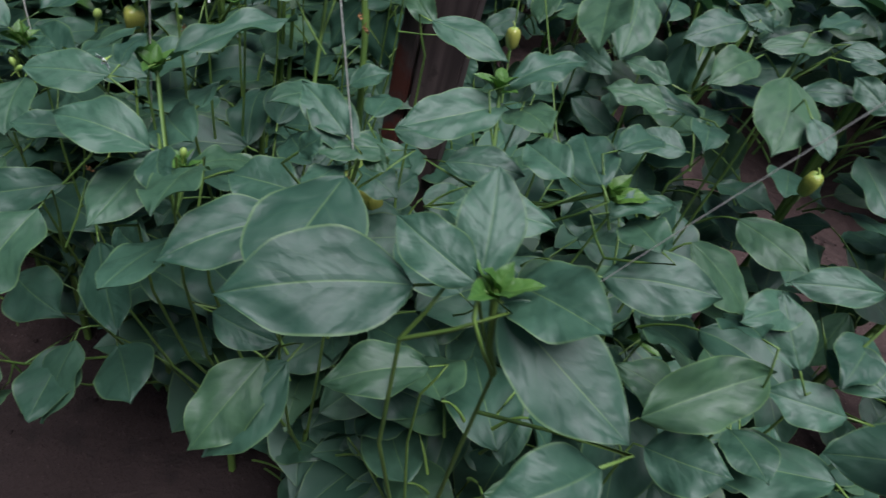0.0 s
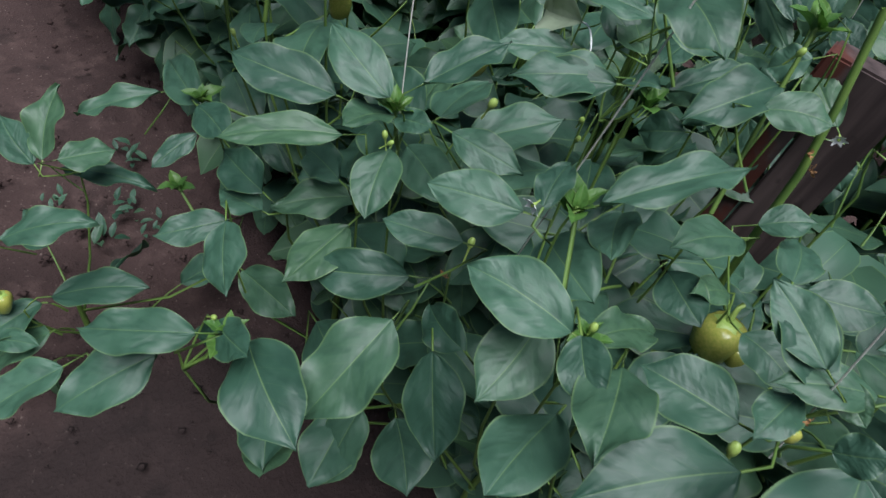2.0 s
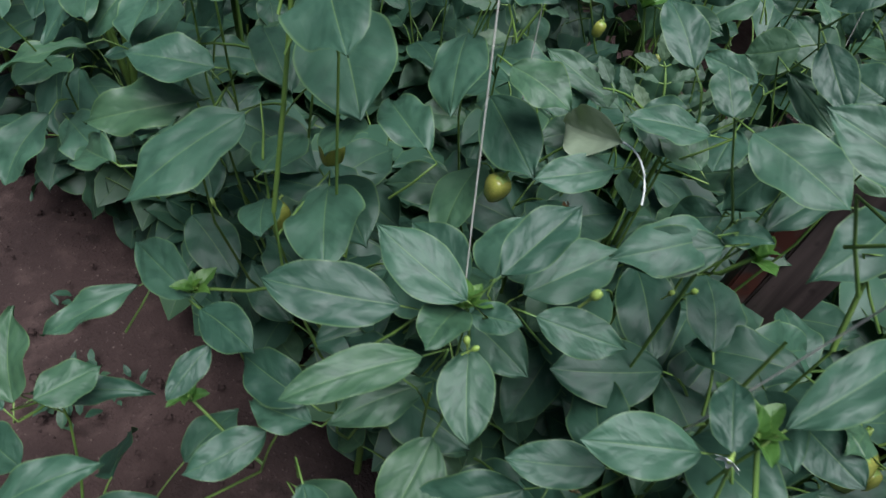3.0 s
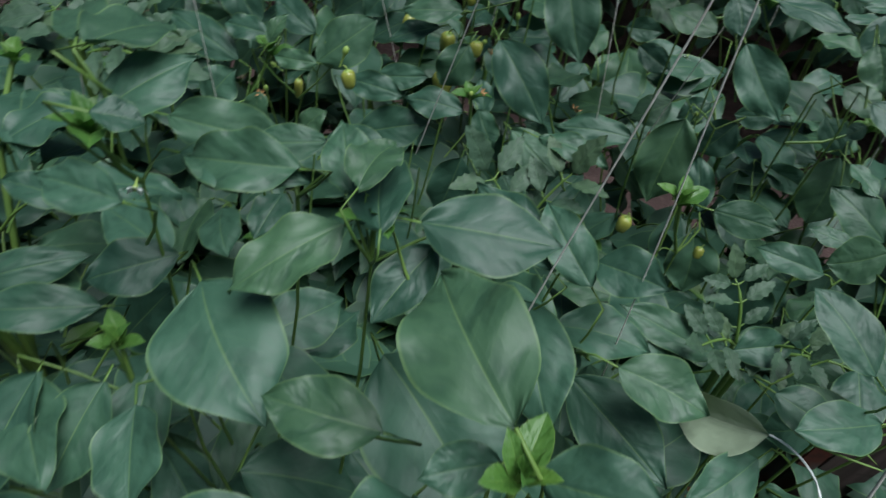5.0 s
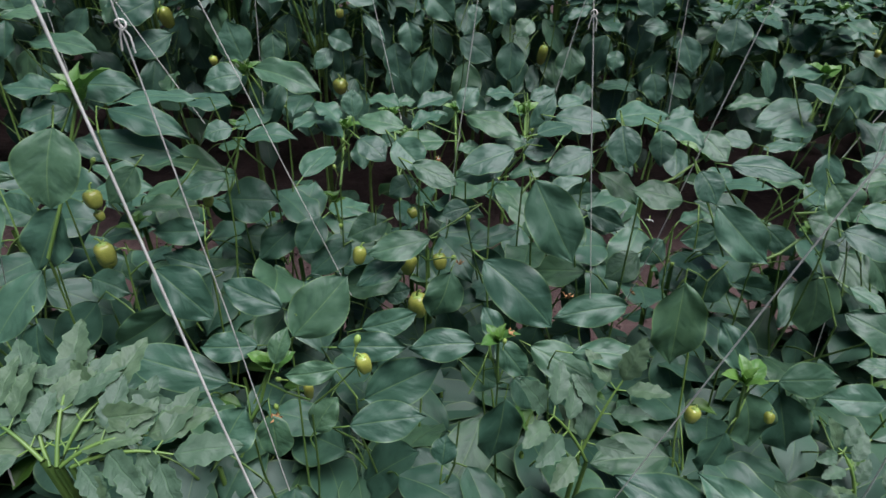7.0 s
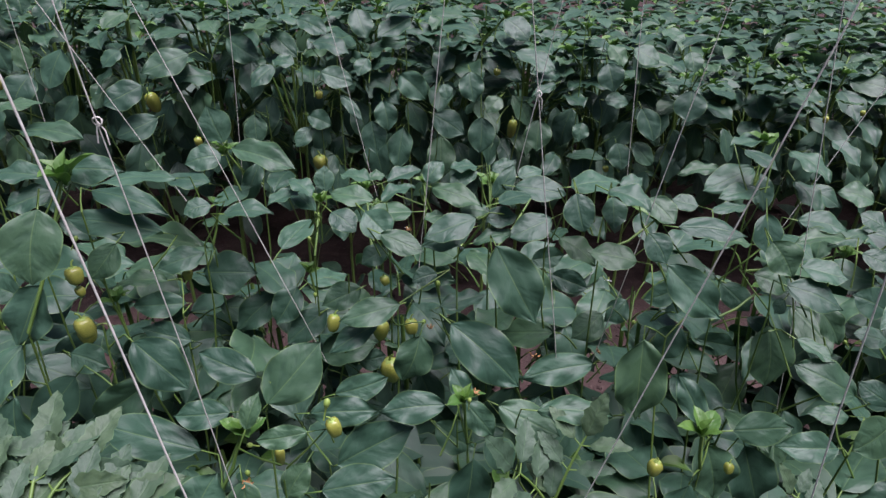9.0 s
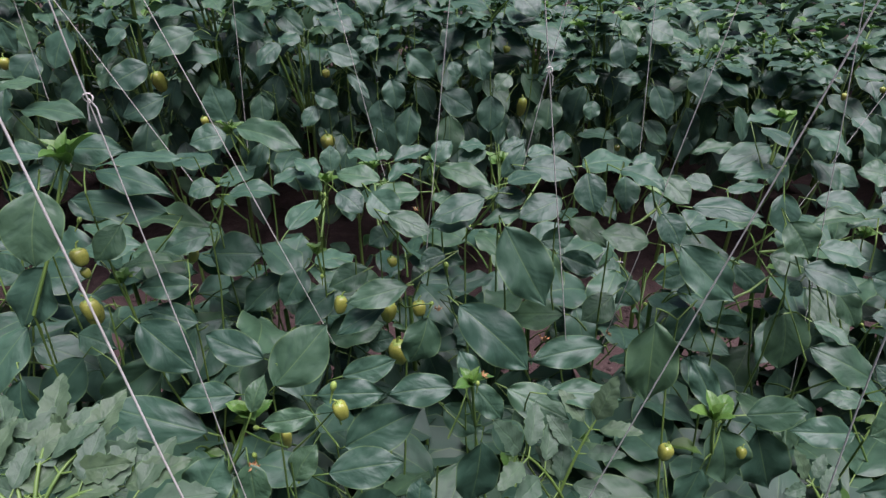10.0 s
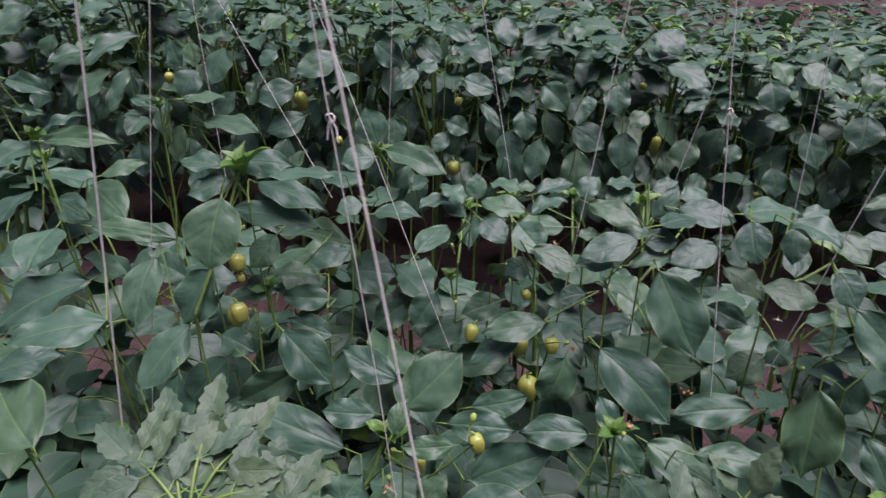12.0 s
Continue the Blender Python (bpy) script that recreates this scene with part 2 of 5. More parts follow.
def tube(verts, faces, points, radii, sides=5):
    """Adds a tapered tube along the points to the lists."""
    start = len(verts)
    for i, p in enumerate(points):
        p = Vector(p)
        d = Vector(points[min(i + 1, len(points) - 1)]) - Vector(points[max(i - 1, 0)])
        d.normalize()
        a = d.orthogonal().normalized()
        b = d.cross(a)
        for k in range(sides):
            ang = 2 * math.pi * k / sides
            verts.append(p + (a * math.cos(ang) + b * math.sin(ang)) * radii[i])
    for i in range(len(points) - 1):
        for k in range(sides):
            l = (k + 1) % sides
            faces.append((start + i * sides + k, start + i * sides + l, start + (i + 1) * sides + l, start + (i + 1) * sides + k))


def stem_mesh(paths):
    verts, faces = [], []
    for points, radii in paths:
        tube(verts, faces, points, radii)
    return as_mesh("stem", verts, faces, [STEM])


def curve_points(a, b, sag, n=5):
    a, b = Vector(a), Vector(b)
    return [a.lerp(b, i / n) + Vector((0, 0, sag * 4 * (i / n) * (1 - i / n))) for i in range(n + 1)]


def joined(name, pieces, materials):
    """One mesh from (verts, faces, slot) pieces."""
    verts, faces, slots = [], [], []
    for v, f, s in pieces:
        n = len(verts)
        verts += v
        faces += [tuple(i + n for i in face) for face in f]
        slots += [s] * len(f)
    return as_mesh(name, verts, faces, materials, slots=slots)


def lathe(profile_rows, lobes=0, depth=0.0, sides=16):
    """A turned body: rows of (radius, height), pressed into lobes."""
    verts, faces = [], []
    for r, z in profile_rows:
        for k in range(sides):
            a = 2 * math.pi * k / sides
            q = r * (1 - depth * (0.5 + 0.5 * math.cos(lobes * a))) if lobes else r
            verts.append((q * math.cos(a), q * math.sin(a), z))
    for i in range(len(profile_rows) - 1):
        for k in range(sides):
            l = (k + 1) % sides
            faces.append((i * sides + k, i * sides + l, (i + 1) * sides + l, (i + 1) * sides + k))
    return verts, faces


def fruit_mesh(tall):
    """A young bell pepper hanging from z = 0, one unit wide: three or four lobes, sunken shoulders and foot."""
    rows = [(0.02, -0.02), (0.2, 0.0), (0.36, -0.04), (0.46, -0.16), (0.5, -0.34), (0.47, -0.55), (0.42, -0.74), (0.34, -0.88), (0.2, -0.96), (0.03, -0.9)]
    v, f = lathe([(r, z * tall) for r, z in rows], 4, 0.16)
    return as_mesh("flesh", v, f, [FRUIT])


def calyx_mesh():
    v, f = lathe([(0.02, 0.02), (0.14, 0.05), (0.24, 0.02), (0.3, -0.04)], 5, 0.25, 10)
    pieces = [(v, f, 0)]
    v, f = [], []
    tube(v, f, [(0, 0, 0.02), (0.02, 0, 0.18), (0.09, 0.02, 0.32), (0.2, 0.03, 0.38)], (0.07, 0.055, 0.05, 0.05))
    pieces.append((v, f, 0))
    return joined("calyx", pieces, [BUD])


def petal_ring(count, length, width, cup, mat, crumple=0.0, rng=None):
    pieces = []
    for k in range(count):
        a = 2 * math.pi * k / count
        v, f = [], []
        for i in range(5):
            s = i / 4
            w = width * math.sin(math.pi * min(0.98, 0.18 + 0.8 * s)) * (1 - 0.55 * s)
            for j in (-1, 0, 1):
                r = 0.12 + length * s * (1 - crumple * 0.5)
                x, y, z = r, j * w, cup * (s ** 1.5) + 0.05 * abs(j) * s
                if rng:
                    x, y, z = x + rng.uniform(-1, 1) * crumple * 0.3, y + rng.uniform(-1, 1) * crumple * 0.3, z + rng.uniform(-1, 1) * crumple * 0.4
                v.append((x * math.cos(a) - y * math.sin(a), x * math.sin(a) + y * math.cos(a), z))
        for i in range(4):
            for j in range(2):
                f.append((i * 3 + j, i * 3 + j + 1, i * 3 + j + 4, i * 3 + j + 3))
        pieces.append((v, f, 0))
    return joined("petals", pieces, [mat])


FLOWER = petal_ring(6, 0.85, 0.34, 0.30, PETAL)
HEART = joined("flower_heart", [(*lathe([(0.02, 0.25), (0.14, 0.2), (0.2, 0.05), (0.2, -0.1), (0.1, -0.3), (0.05, -0.75)], 0, 0, 8), 0)], [BUD])
DRIED = petal_ring(5, 0.8, 0.28, 0.35, WITHER, 0.5, random.Random(5))
BUD_MESH = joined("bud", [(*lathe([(0.03, 0.9), (0.35, 0.7), (0.5, 0.25), (0.42, -0.3), (0.2, -0.6), (0.12, -1.6), (0.14, -2.6)], 0, 0, 8), 0)], [BUD])
FRUITS = {t: fruit_mesh(t) for t in (0.9, 1.0, 1.1, 1.2, 1.3, 1.5, 2.0, 2.2)}
CALYX = calyx_mesh()


def turned(at, size, rng, tilt=0.5):
    return Matrix.LocRotScale(Vector(at), Euler((rng.uniform(-tilt, tilt), rng.uniform(-tilt, tilt), rng.uniform(0, 6.3))), (size, size, size))


def hang_fruit(root, at, width, tall, rng):
    """A fruit whose middle is at the given place, relative to the plant's foot."""
    key = min(FRUITS, key=lambda t: abs(t - tall))
    flesh = part("fruit", FRUITS[key], root, "glossy pale yellow-green young bell pepper")
    flesh.matrix_basis = turned(Vector(at) + Vector((0, 0, width * tall * 0.48)), width, rng, 0.25)
    cap = part("calyx", CALYX, flesh, "green calyx with a bent stalk")
    return flesh


def leaf_crown(items):
    """One mesh from many placed blades."""
    verts, faces, uvs, slots = [], [], [], []
    for me, m in items:
        n = len(verts)
        uv = {}
        layer = me.uv_layers[0].data
        for loop in me.loops:
            uv[loop.vertex_index] = tuple(layer[loop.index].uv)
        verts += [m @ v.co for v in me.vertices]
        uvs += [uv[i] for i in range(len(me.vertices))]
        faces += [tuple(i + n for i in p.vertices) for p in me.polygons]
        slots += [0 if me.materials[0] == LEAF else 1] * len(me.polygons)
    return as_mesh("leaves", verts, faces, [LEAF, YOUNG], uvs, slots)


def back_plant(x, y, height, rng, group, count, spread, tops=22):
    """A plant far back: its many small leaves are one crown."""
    root = new("pepper_plant")
    root.location = (x, y, 0)
    tagged(root, LOOKS["far"] if tops > 10 else "low dense pepper plant under taller leaves", "plant", group)
    items, angle = [], 0.0
    for i in range(count):
        angle += 2.4 + rng.uniform(-0.6, 0.6)
        f = ((i + rng.random()) / count) ** 0.8
        out = Vector((math.cos(angle), math.sin(angle), 0))
        base = out * spread * rng.uniform(0.2, 1.0) + Vector((0, 0, 0.1 + (height - 0.1) * f))
        d = (out * rng.uniform(0.4, 1) + Vector((rng.uniform(-0.5, 0.5), rng.uniform(-0.5, 0.5), rng.uniform(-0.4, 0.2) if f > 0.65 else rng.uniform(-1.0, 0.2) + 0.6 * f))).normalized()
        ln = rng.uniform(0.11, 0.16)
        items.append((rng.choice(FAR), leaf_pose(base, base + d * ln, ln * rng.uniform(0.52, 0.66), up=(rng.uniform(-0.3, 0.3), -0.05, 0.95), lean=rng.uniform(-15, 15))))
    for k in range(tops):
        a, r = rng.uniform(0, 6.3), rng.uniform(0.0, spread)
        at = Vector((r * math.cos(a), r * math.sin(a), height * rng.uniform(0.98, 1.08)))
        d = Vector((math.cos(a), math.sin(a), rng.uniform(-0.3, 0.15))).normalized()
        items.append((rng.choice(FAR if k % 4 else SMALL), leaf_pose(at, at + d * (0.11 if k % 4 else 0.06), 0.066 if k % 4 else 0.03)))
    tagged(part("leaves", leaf_crown(items), root), kind="stuff")
    part("stem", stem_mesh([([(0, 0, -0.02), (0.01, 0, height * 0.5), (0, 0, height)], (0.008, 0.006, 0.003))]), root)
    return root


def random_leaves(root, rng, count, top, spread, meshes, paths, low=0.08, size=(0.075, 0.115), edge=None, hang=False):
    """Leaves all round the stem, from the ground up to the given height, that hang the more the lower they sit."""
    angle = rng.uniform(0, 6.3)
    for i in range(count):
        angle += 2.4 + rng.uniform(-0.6, 0.6)
        f = (i + rng.random()) / count
        z = low + (top - low) * f
        out = Vector((math.cos(angle), math.sin(angle), 0))
        r = spread * rng.uniform(0.25, 1.0) * (0.55 + 0.45 * math.sin(math.pi * min(1, 0.25 + 0.75 * f)))
        base = out * r + Vector((0, 0, z))
        d = (out * rng.uniform(0.4, 1) + Vector((rng.uniform(-0.5, 0.5), rng.uniform(-0.5, 0.5), rng.uniform(-0.45, 0.2) if f > 0.72 else rng.uniform(-1.1, 0.1) + 0.5 * f))).normalized()
        up = (rng.uniform(-0.3, 0.3), -0.3, 0.9)
        if hang and f < 0.62:
            # old leaves droop with their faces outward
            d = (out * rng.uniform(0.1, 0.5) + Vector((rng.uniform(-0.35, 0.35), rng.uniform(-0.2, 0.2), rng.uniform(-1.1, -0.5)))).normalized()
            up = (out.x * 0.8, out.y * 0.8 - 0.2, 0.5)
        length = rng.uniform(*size)
        if edge is not None and min(base.y, base.y + d.y * length) < edge:
            # turned away from the open path
            base.y, d.y, out.y = edge + abs(base.y) * 0.6, abs(d.y), abs(out.y)
        ob = part("leaf", rng.choice(meshes), root)
        ob.matrix_basis = leaf_pose(base, base + d * length, length * rng.uniform(0.54, 0.68), up=up, lean=rng.uniform(-20, 20))
        if paths is not None:
            paths.append((curve_points((out.x * r * 0.4, out.y * r * 0.4, z - 0.03 - 0.2 * r), base, 0.008, 4), (0.002, 0.0017, 0.0015, 0.0013, 0.0012)))


def tuft(root, at, size, rng, count=6):
    """Young leaves, bright green, round a growing tip."""
    a = rng.uniform(0, 6.3)
    for k in range(count):
        a += 2.4
        rise = 0.15 + 1.3 * (k / count) ** 1.5
        out = Vector((math.cos(a), math.sin(a), rise)).normalized()
        length = size * rng.uniform(0.5, 0.75) * (1 - 0.5 * k / count)
        ob = part("young_leaf", rng.choice(SMALL), root, "bright green young leaf")
        ob.matrix_basis = leaf_pose(Vector(at) - Vector((0, 0, size * 0.2)), Vector(at) + out * length, length * 0.6, lean=rng.uniform(-15, 15))


LOOKS = {
    "near": "lush pepper plant with large dark green leaves beside the path",
    "second": "pepper plant with dark green leaves and small yellowish fruits",
    "south": "low pepper plant across the soil path",
    "third": "bushy green pepper plant with broad drooping leaves",
    "far": "bushy green pepper plant with broad drooping leaves",
}
plant_rng = random.Random(11)


def bed_plant(foot, top, row, leaves, tufts=(), flowers=(), buds=(), fruits=(), withered=(), shoots=()):
    """A pepper plant with its foot at (x, y): leaves as (stalk end, tip, width, degrees by which the upper side leans to the path), the rest as (place, size)."""
    rng = plant_rng
    root = new("pepper_plant")
    foot = Vector((foot[0], foot[1], 0))
    root.location = foot
    tagged(root, LOOKS[row], "plant", "pepper plants in " + {"near": "the near row", "second": "the second row", "third": "the third row", "south": "the row across the path"}[row])
    axis = [Vector((0, 0, -0.02)), Vector((rng.uniform(-0.008, 0.008), 0, top * 0.2)), Vector((0, 0, top * 0.36))]
    paths = [(axis, (0.0065, 0.0052, 0.0036))]
    # three branches lead to where the leaves are; each stalk leaves its branch a little below the blade
    bases = [Vector(q[:3]) - foot for q in leaves]
    tips = [bases[i * (len(bases) - 1) // 2].copy() for i in range(3)]
    for _ in range(8):
        sets = [[], [], []]
        for p in bases:
            sets[min(range(3), key=lambda k: (p - tips[k]).xy.length)].append(p)
        tips = [sum(s, Vector()) / len(s) if s else tips[k] for k, s in enumerate(sets)]
    nodes = []
    for k, s in enumerate(sets):
        if not s:
            continue
        end = Vector((tips[k].x, tips[k].y, sum(p.z for p in s) / len(s) - 0.04))
        way = [Vector((0, 0, end.z * 0.35)), Vector((end.x * 0.6, end.y * 0.6, end.z * 0.6)), Vector((end.x * 0.95, end.y * 0.95, end.z * 0.85)), end]
        paths.append((way, (0.0022, 0.0018, 0.0015, 0.0012)))
        for i in range(3):
            nodes += [way[i].lerp(way[i + 1], f) for f in (0.0, 0.33, 0.66)]
        nodes.append(end)
    for q, base in zip(leaves, bases):
        tip = Vector(q[3:6]) - foot
        ob = part("leaf", rng.choice(LEAVES), root)
        ob.matrix_basis = leaf_pose(base, tip, q[6], up=(rng.uniform(-0.12, 0.12), -math.sin(radians(q[7])), math.cos(radians(q[7]))), lean=rng.uniform(-12, 12))
        s = min(nodes, key=lambda p: (p - base).length + 2.0 * max(0, p.z - base.z + 0.01))
        if (s - base).length > 0.08:
            # a long way to the branch: the stalk springs from a side shoot below the leaves
            s = base + Vector((s.x - base.x, s.y - base.y, 0)).normalized() * 0.03 - Vector((0, 0, 0.06))
        back = (base - tip).normalized() * min(0.02, (base - s).length * 0.4)
        paths.append(([s, s.lerp(base, 0.5) + back * 0.6, base + back, base], (0.0013, 0.0011, 0.001, 0.001)))
    for x, y, z, size in tufts:
        at = Vector((x, y, z)) - foot
        tuft(root, at, size, rng)
        s = min(nodes, key=lambda p: (p - at).length + 2.0 * max(0, p.z - at.z + 0.04))
        paths.append(([s, s.lerp(at, 0.5) - Vector((0, 0, 0.01)), at], (0.0024, 0.0021, 0.0018)))
    for x, y, z, size in flowers:
        at = Vector((x, y, z)) - foot
        m = Matrix.LocRotScale(at, Euler((rng.uniform(1.9, 2.6), rng.uniform(-0.4, 0.4), rng.uniform(-0.9, 0.9))), (size * 0.45,) * 3)
        fl = part("flower", FLOWER, root, "white star-shaped flower")
        fl.matrix_basis = m
        part("flower_heart", HEART, fl, "yellow-green flower heart")
    for x, y, z, size in buds:
        part("bud", BUD_MESH, root, "pale green flower bud").matrix_basis = turned(Vector((x, y, z)) - foot, size, rng, 0.6)
    for x, y, z, size, tall in fruits:
        hang_fruit(root, Vector((x, y, z)) - foot, size, tall, rng)
    for x, y, z, size in withered:
        part("dried_flower", DRIED, root, "brown withered flower").matrix_basis = turned(Vector((x, y, z)) - foot, size * 0.7, rng, 1.2)
    for q in shoots:
        # a stout bare shoot: places along it, then its radius
        way = [Vector(q[i:i + 3]) - foot for i in range(0, len(q) - 1, 3)]
        paths.append((way, [q[-1] * (1 - 0.3 * i / len(way)) for i in range(len(way))]))
    low = min([q[2] for q in leaves] + [top]) - 0.02
    random_leaves(root, rng, {"near": 22, "second": 9, "third": 6, "south": 8}[row], max(0.2, min(low, top - 0.14)), 0.17, LEAVES, paths, 0.08, (0.085, 0.125), None if row == "south" else 0.05 - foot.y)
    part("stem", stem_mesh(paths), root, "smooth green stem with leaf stalks")
    return root


def row_plant(x, y, height, rng, group, count=46, meshes=None, row="far", spread=0.2, tops=3, size=(0.095, 0.135), low=0.1, hang=False):
    """A whole plant of a row, leaf by leaf, with tufts on top."""
    root = new("pepper_plant")
    root.location = (x, y, 0)
    tagged(root, LOOKS[row], "plant", group)
    paths = [([(0, 0, -0.02), (0.01, 0, height * 0.45), (0, 0.01, height * 0.85)], (0.008, 0.006, 0.004))]
    random_leaves(root, rng, count, height * 0.97, spread, meshes or LEAVES, paths, low, size, hang=hang)
    for k in range(tops):
        a, r = rng.uniform(0, 6.3), rng.uniform(0.02, spread * 0.8)
        at = Vector((r * math.cos(a), r * math.sin(a), height * rng.uniform(0.96, 1.06)))
        tuft(root, at, rng.uniform(0.04, 0.06), rng, 6)
        for j in range(4):
            b = rng.uniform(0, 6.3)
            d = Vector((math.cos(b), math.sin(b), rng.uniform(-0.3, 0.12))).normalized()
            base = at + d * 0.015 - Vector((0, 0, 0.035))
            ln = rng.uniform(0.08, 0.12)
            part("leaf", rng.choice(meshes or LEAVES), root).matrix_basis = leaf_pose(base, base + d * ln, ln * 0.56, lean=rng.uniform(-12, 12))
        paths.append(([(0, 0, height * 0.5), at * 0.6 + Vector((0, 0, height * 0.32)), at], (0.005, 0.004, 0.003)))
    part("stem", stem_mesh(paths), root, "smooth green stem with leaf stalks")
    return root


# ---- ground ----
def ground():
    n, half = 150, 5.0
    verts, faces = [], []
    for i in range(n + 1):
        for j in range(n + 1):
            x, y = half * (2 * i / n - 1), half * (2 * j / n - 1) + 1.5
            z = 0.016 * noise.noise((x * 3, y * 3, 0)) + 0.010 * noise.noise((x * 11, y * 11, 4)) - 0.010
            verts.append((x, y, z))
    m = n + 1
    for i in range(n):
        for j in range(n):
            faces.append((i * m + j, (i + 1) * m + j, (i + 1) * m + j + 1, i * m + j + 1))
    # the sheet runs on to the horizon
    s = len(verts)
    verts += [(-400, -400, -0.02), (400, -400, -0.02), (400, 400, -0.02), (-400, 400, -0.02)]
    rims = [[i * m for i in range(m)], [n * m + j for j in range(m)], [i * m + n for i in range(n, -1, -1)], [j for j in range(n, -1, -1)]]
    for k, e in enumerate(rims):
        for a, b in zip(e, e[1:]):
            faces.append((s + k, b, a))
        faces.append((s + k, s + (k + 1) % 4, e[-1]))
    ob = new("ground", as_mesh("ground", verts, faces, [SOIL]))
    return tagged(ob, "bare reddish-brown trodden garden soil", "soil", kind="structure")


ground()


def clods():
    """Crumbs and small clods lying on the soil."""
    rng = random.Random(3)
    verts, faces = [], []
    for _ in range(2600):
        x, y = rng.uniform(-1.6, 1.8), rng.choice((rng.uniform(-0.75, 0.1), rng.uniform(1.05, 1.75)))
        r = 0.0022 + 0.007 * rng.random() ** 4
        n = len(verts)
        for px, py, pz in ((1, 0, 0), (0, 1, 0), (-1, 0, 0), (0, -1, 0), (0, 0, 1), (0.2, 0.1, -1)):
            k = r * rng.uniform(0.6, 1.3)
            verts.append((x + px * k, y + py * k, pz * k * 0.8 + 0.004))
        faces += [(n, n + 1, n + 4), (n + 1, n + 2, n + 4), (n + 2, n + 3, n + 4), (n + 3, n, n + 4), (n + 1, n, n + 5), (n + 2, n + 1, n + 5), (n + 3, n + 2, n + 5), (n, n + 3, n + 5)]
    ob = new("soil_clods", as_mesh("soil_clods", verts, faces, [SOIL]))
    tagged(ob, "small crumbly clods scattered on the soil", "soil", kind="stuff")


clods()


def weed(x, y, size, rng):
    root = new("weed")
    root.location = (x, y, 0)
    tagged(root, "small green weed growing on the bare path", "weed", "weeds on the path")
    for k in range(9):
        a = rng.uniform(0, 6.3)
        base = Vector((rng.uniform(-1, 1) * size * 0.5, rng.uniform(-1, 1) * size * 0.5, 0.003))
        d = Vector((math.cos(a), math.sin(a), rng.uniform(0.2, 0.9))).normalized()
        ln = size * rng.uniform(0.3, 0.6)
        part("leaf", rng.choice(FAR), root).matrix_basis = leaf_pose(base, base + d * ln, ln * 0.4)


weed_rng = random.Random(9)
for wx, wy, ws in ((-0.12, -0.17, 0.09), (-0.17, -0.12, 0.06), (-0.3, -0.06, 0.07), (-0.22, -0.24, 0.05), (-0.1, -0.1, 0.05)):
    weed(wx, wy, ws, weed_rng)


# ---- the post between the plants ----
def post():
    root = new("wooden_post")
    tagged(root, "weathered brown timber post with flaking reddish paint", "post")
    for k, (dx, w, mat) in enumerate(((-0.036, 0.030, PAINT), (0.016, 0.070, WOOD))):
        bm = bmesh.new()
        bmesh.ops.create_cube(bm, size=1.0)
        for v in bm.verts:
            v.co = Vector((v.co.x * w + dx, v.co.y * (0.046 - 0.008 * k), (v.co.z + 0.5) * 0.75 - 0.05))
        bmesh.ops.bevel(bm, geom=bm.edges[:], offset=0.003, segments=2, affect="EDGES")
        bmesh.ops.subdivide_edges(bm, edges=[e for e in bm.edges if abs(e.verts[0].co.z - e.verts[1].co.z) > 0.5], cuts=16)
        for v in bm.verts:
            v.co += Vector((noise.noise((v.co.z * 5, k, 0)), noise.noise((v.co.z * 5, k, 7)), 0)) * 0.0035
        me = bpy.data.meshes.new("board")
        bm.to_mesh(me)
        bm.free()
        me.materials.append(mat)
        part("board", me, root, "board with red paint left on it" if k == 0 else "")
    root.matrix_basis = pose(0.605, 0.50, 0, 0, 1, 14)


post()


# ---- twine that holds the plants up ----
def twine(low, high, radius):
    low, high = Vector(low), Vector(high)
    d = (low - high).normalized()
    low = low + d * 0.06
    n = 14
    points = []
    for i in range(n + 1):
        p = low.lerp(high, i / n)
        points.append(p + Vector((noise.noise((p.z * 6, low.x * 9, 0)), noise.noise((p.z * 6, low.y * 9, 5)), 0)) * 0.0015)
    verts, faces = [], []
    tube(verts, faces, [p - points[0] for p in points], [radius] * (n + 1), 6)
    ob = new("twine", as_mesh("twine", verts, faces, [TWINE]))
    ob.location = points[0]
    tagged(ob, "thin pale twine tied to a pepper plant", "twine", "training twines")


twine((-0.097, 0.153, 1.01), (-0.278, 0.233, 2.05), 0.0004)
twine((-0.154, 0.321, 0.802), (-0.267, 0.293, 2.05), 0.0004)
twine((0.095, 0.265, 0.869), (0.368, 0.202, 2.05), 0.0004)
twine((0.279, 0.293, 0.679), (0.185, 0.269, 2.05), 0.0006)
twine((0.21, 0.107, 0.869), (0.365, 0.204, 2.05), 0.0004)
twine((0.397, 0.055, 0.644), (0.135, 0.189, 2.05), 0.0006)
twine((0.593, 0.055, 0.643), (0.796, 0.035, 2.05), 0.0006)
twine((0.809, 0.092, 0.668), (0.592, -0.044, 2.05), 0.0006)
twine((-0.567, 0.5, 0.529), (-0.316, 0.5, 2.05), 0.0011)
twine((-0.649, 0.65, 0.446), (-0.295, 0.65, 2.05), 0.0006)
twine((-0.708, 1.1, 0.803), (-0.725, 1.1, 1.526), 0.0006)
twine((-0.51, 1.1, 0.769), (-0.923, 1.1, 1.593), 0.0006)
twine((-0.197, 0.8, 0.615), (-0.691, 0.8, 2.03), 0.0006)
twine((-0.367, 1.1, 0.763), (-0.314, 1.1, 1.604), 0.0006)
twine((-0.134, 1.2, 0.742), (-0.319, 1.2, 1.604), 0.0006)
twine((-0.023, 0.8, 0.749), (0.072, 0.8, 1.761), 0.0006)
twine((0.173, 0.7, 0.658), (-0.021, 0.7, 1.985), 0.0006)
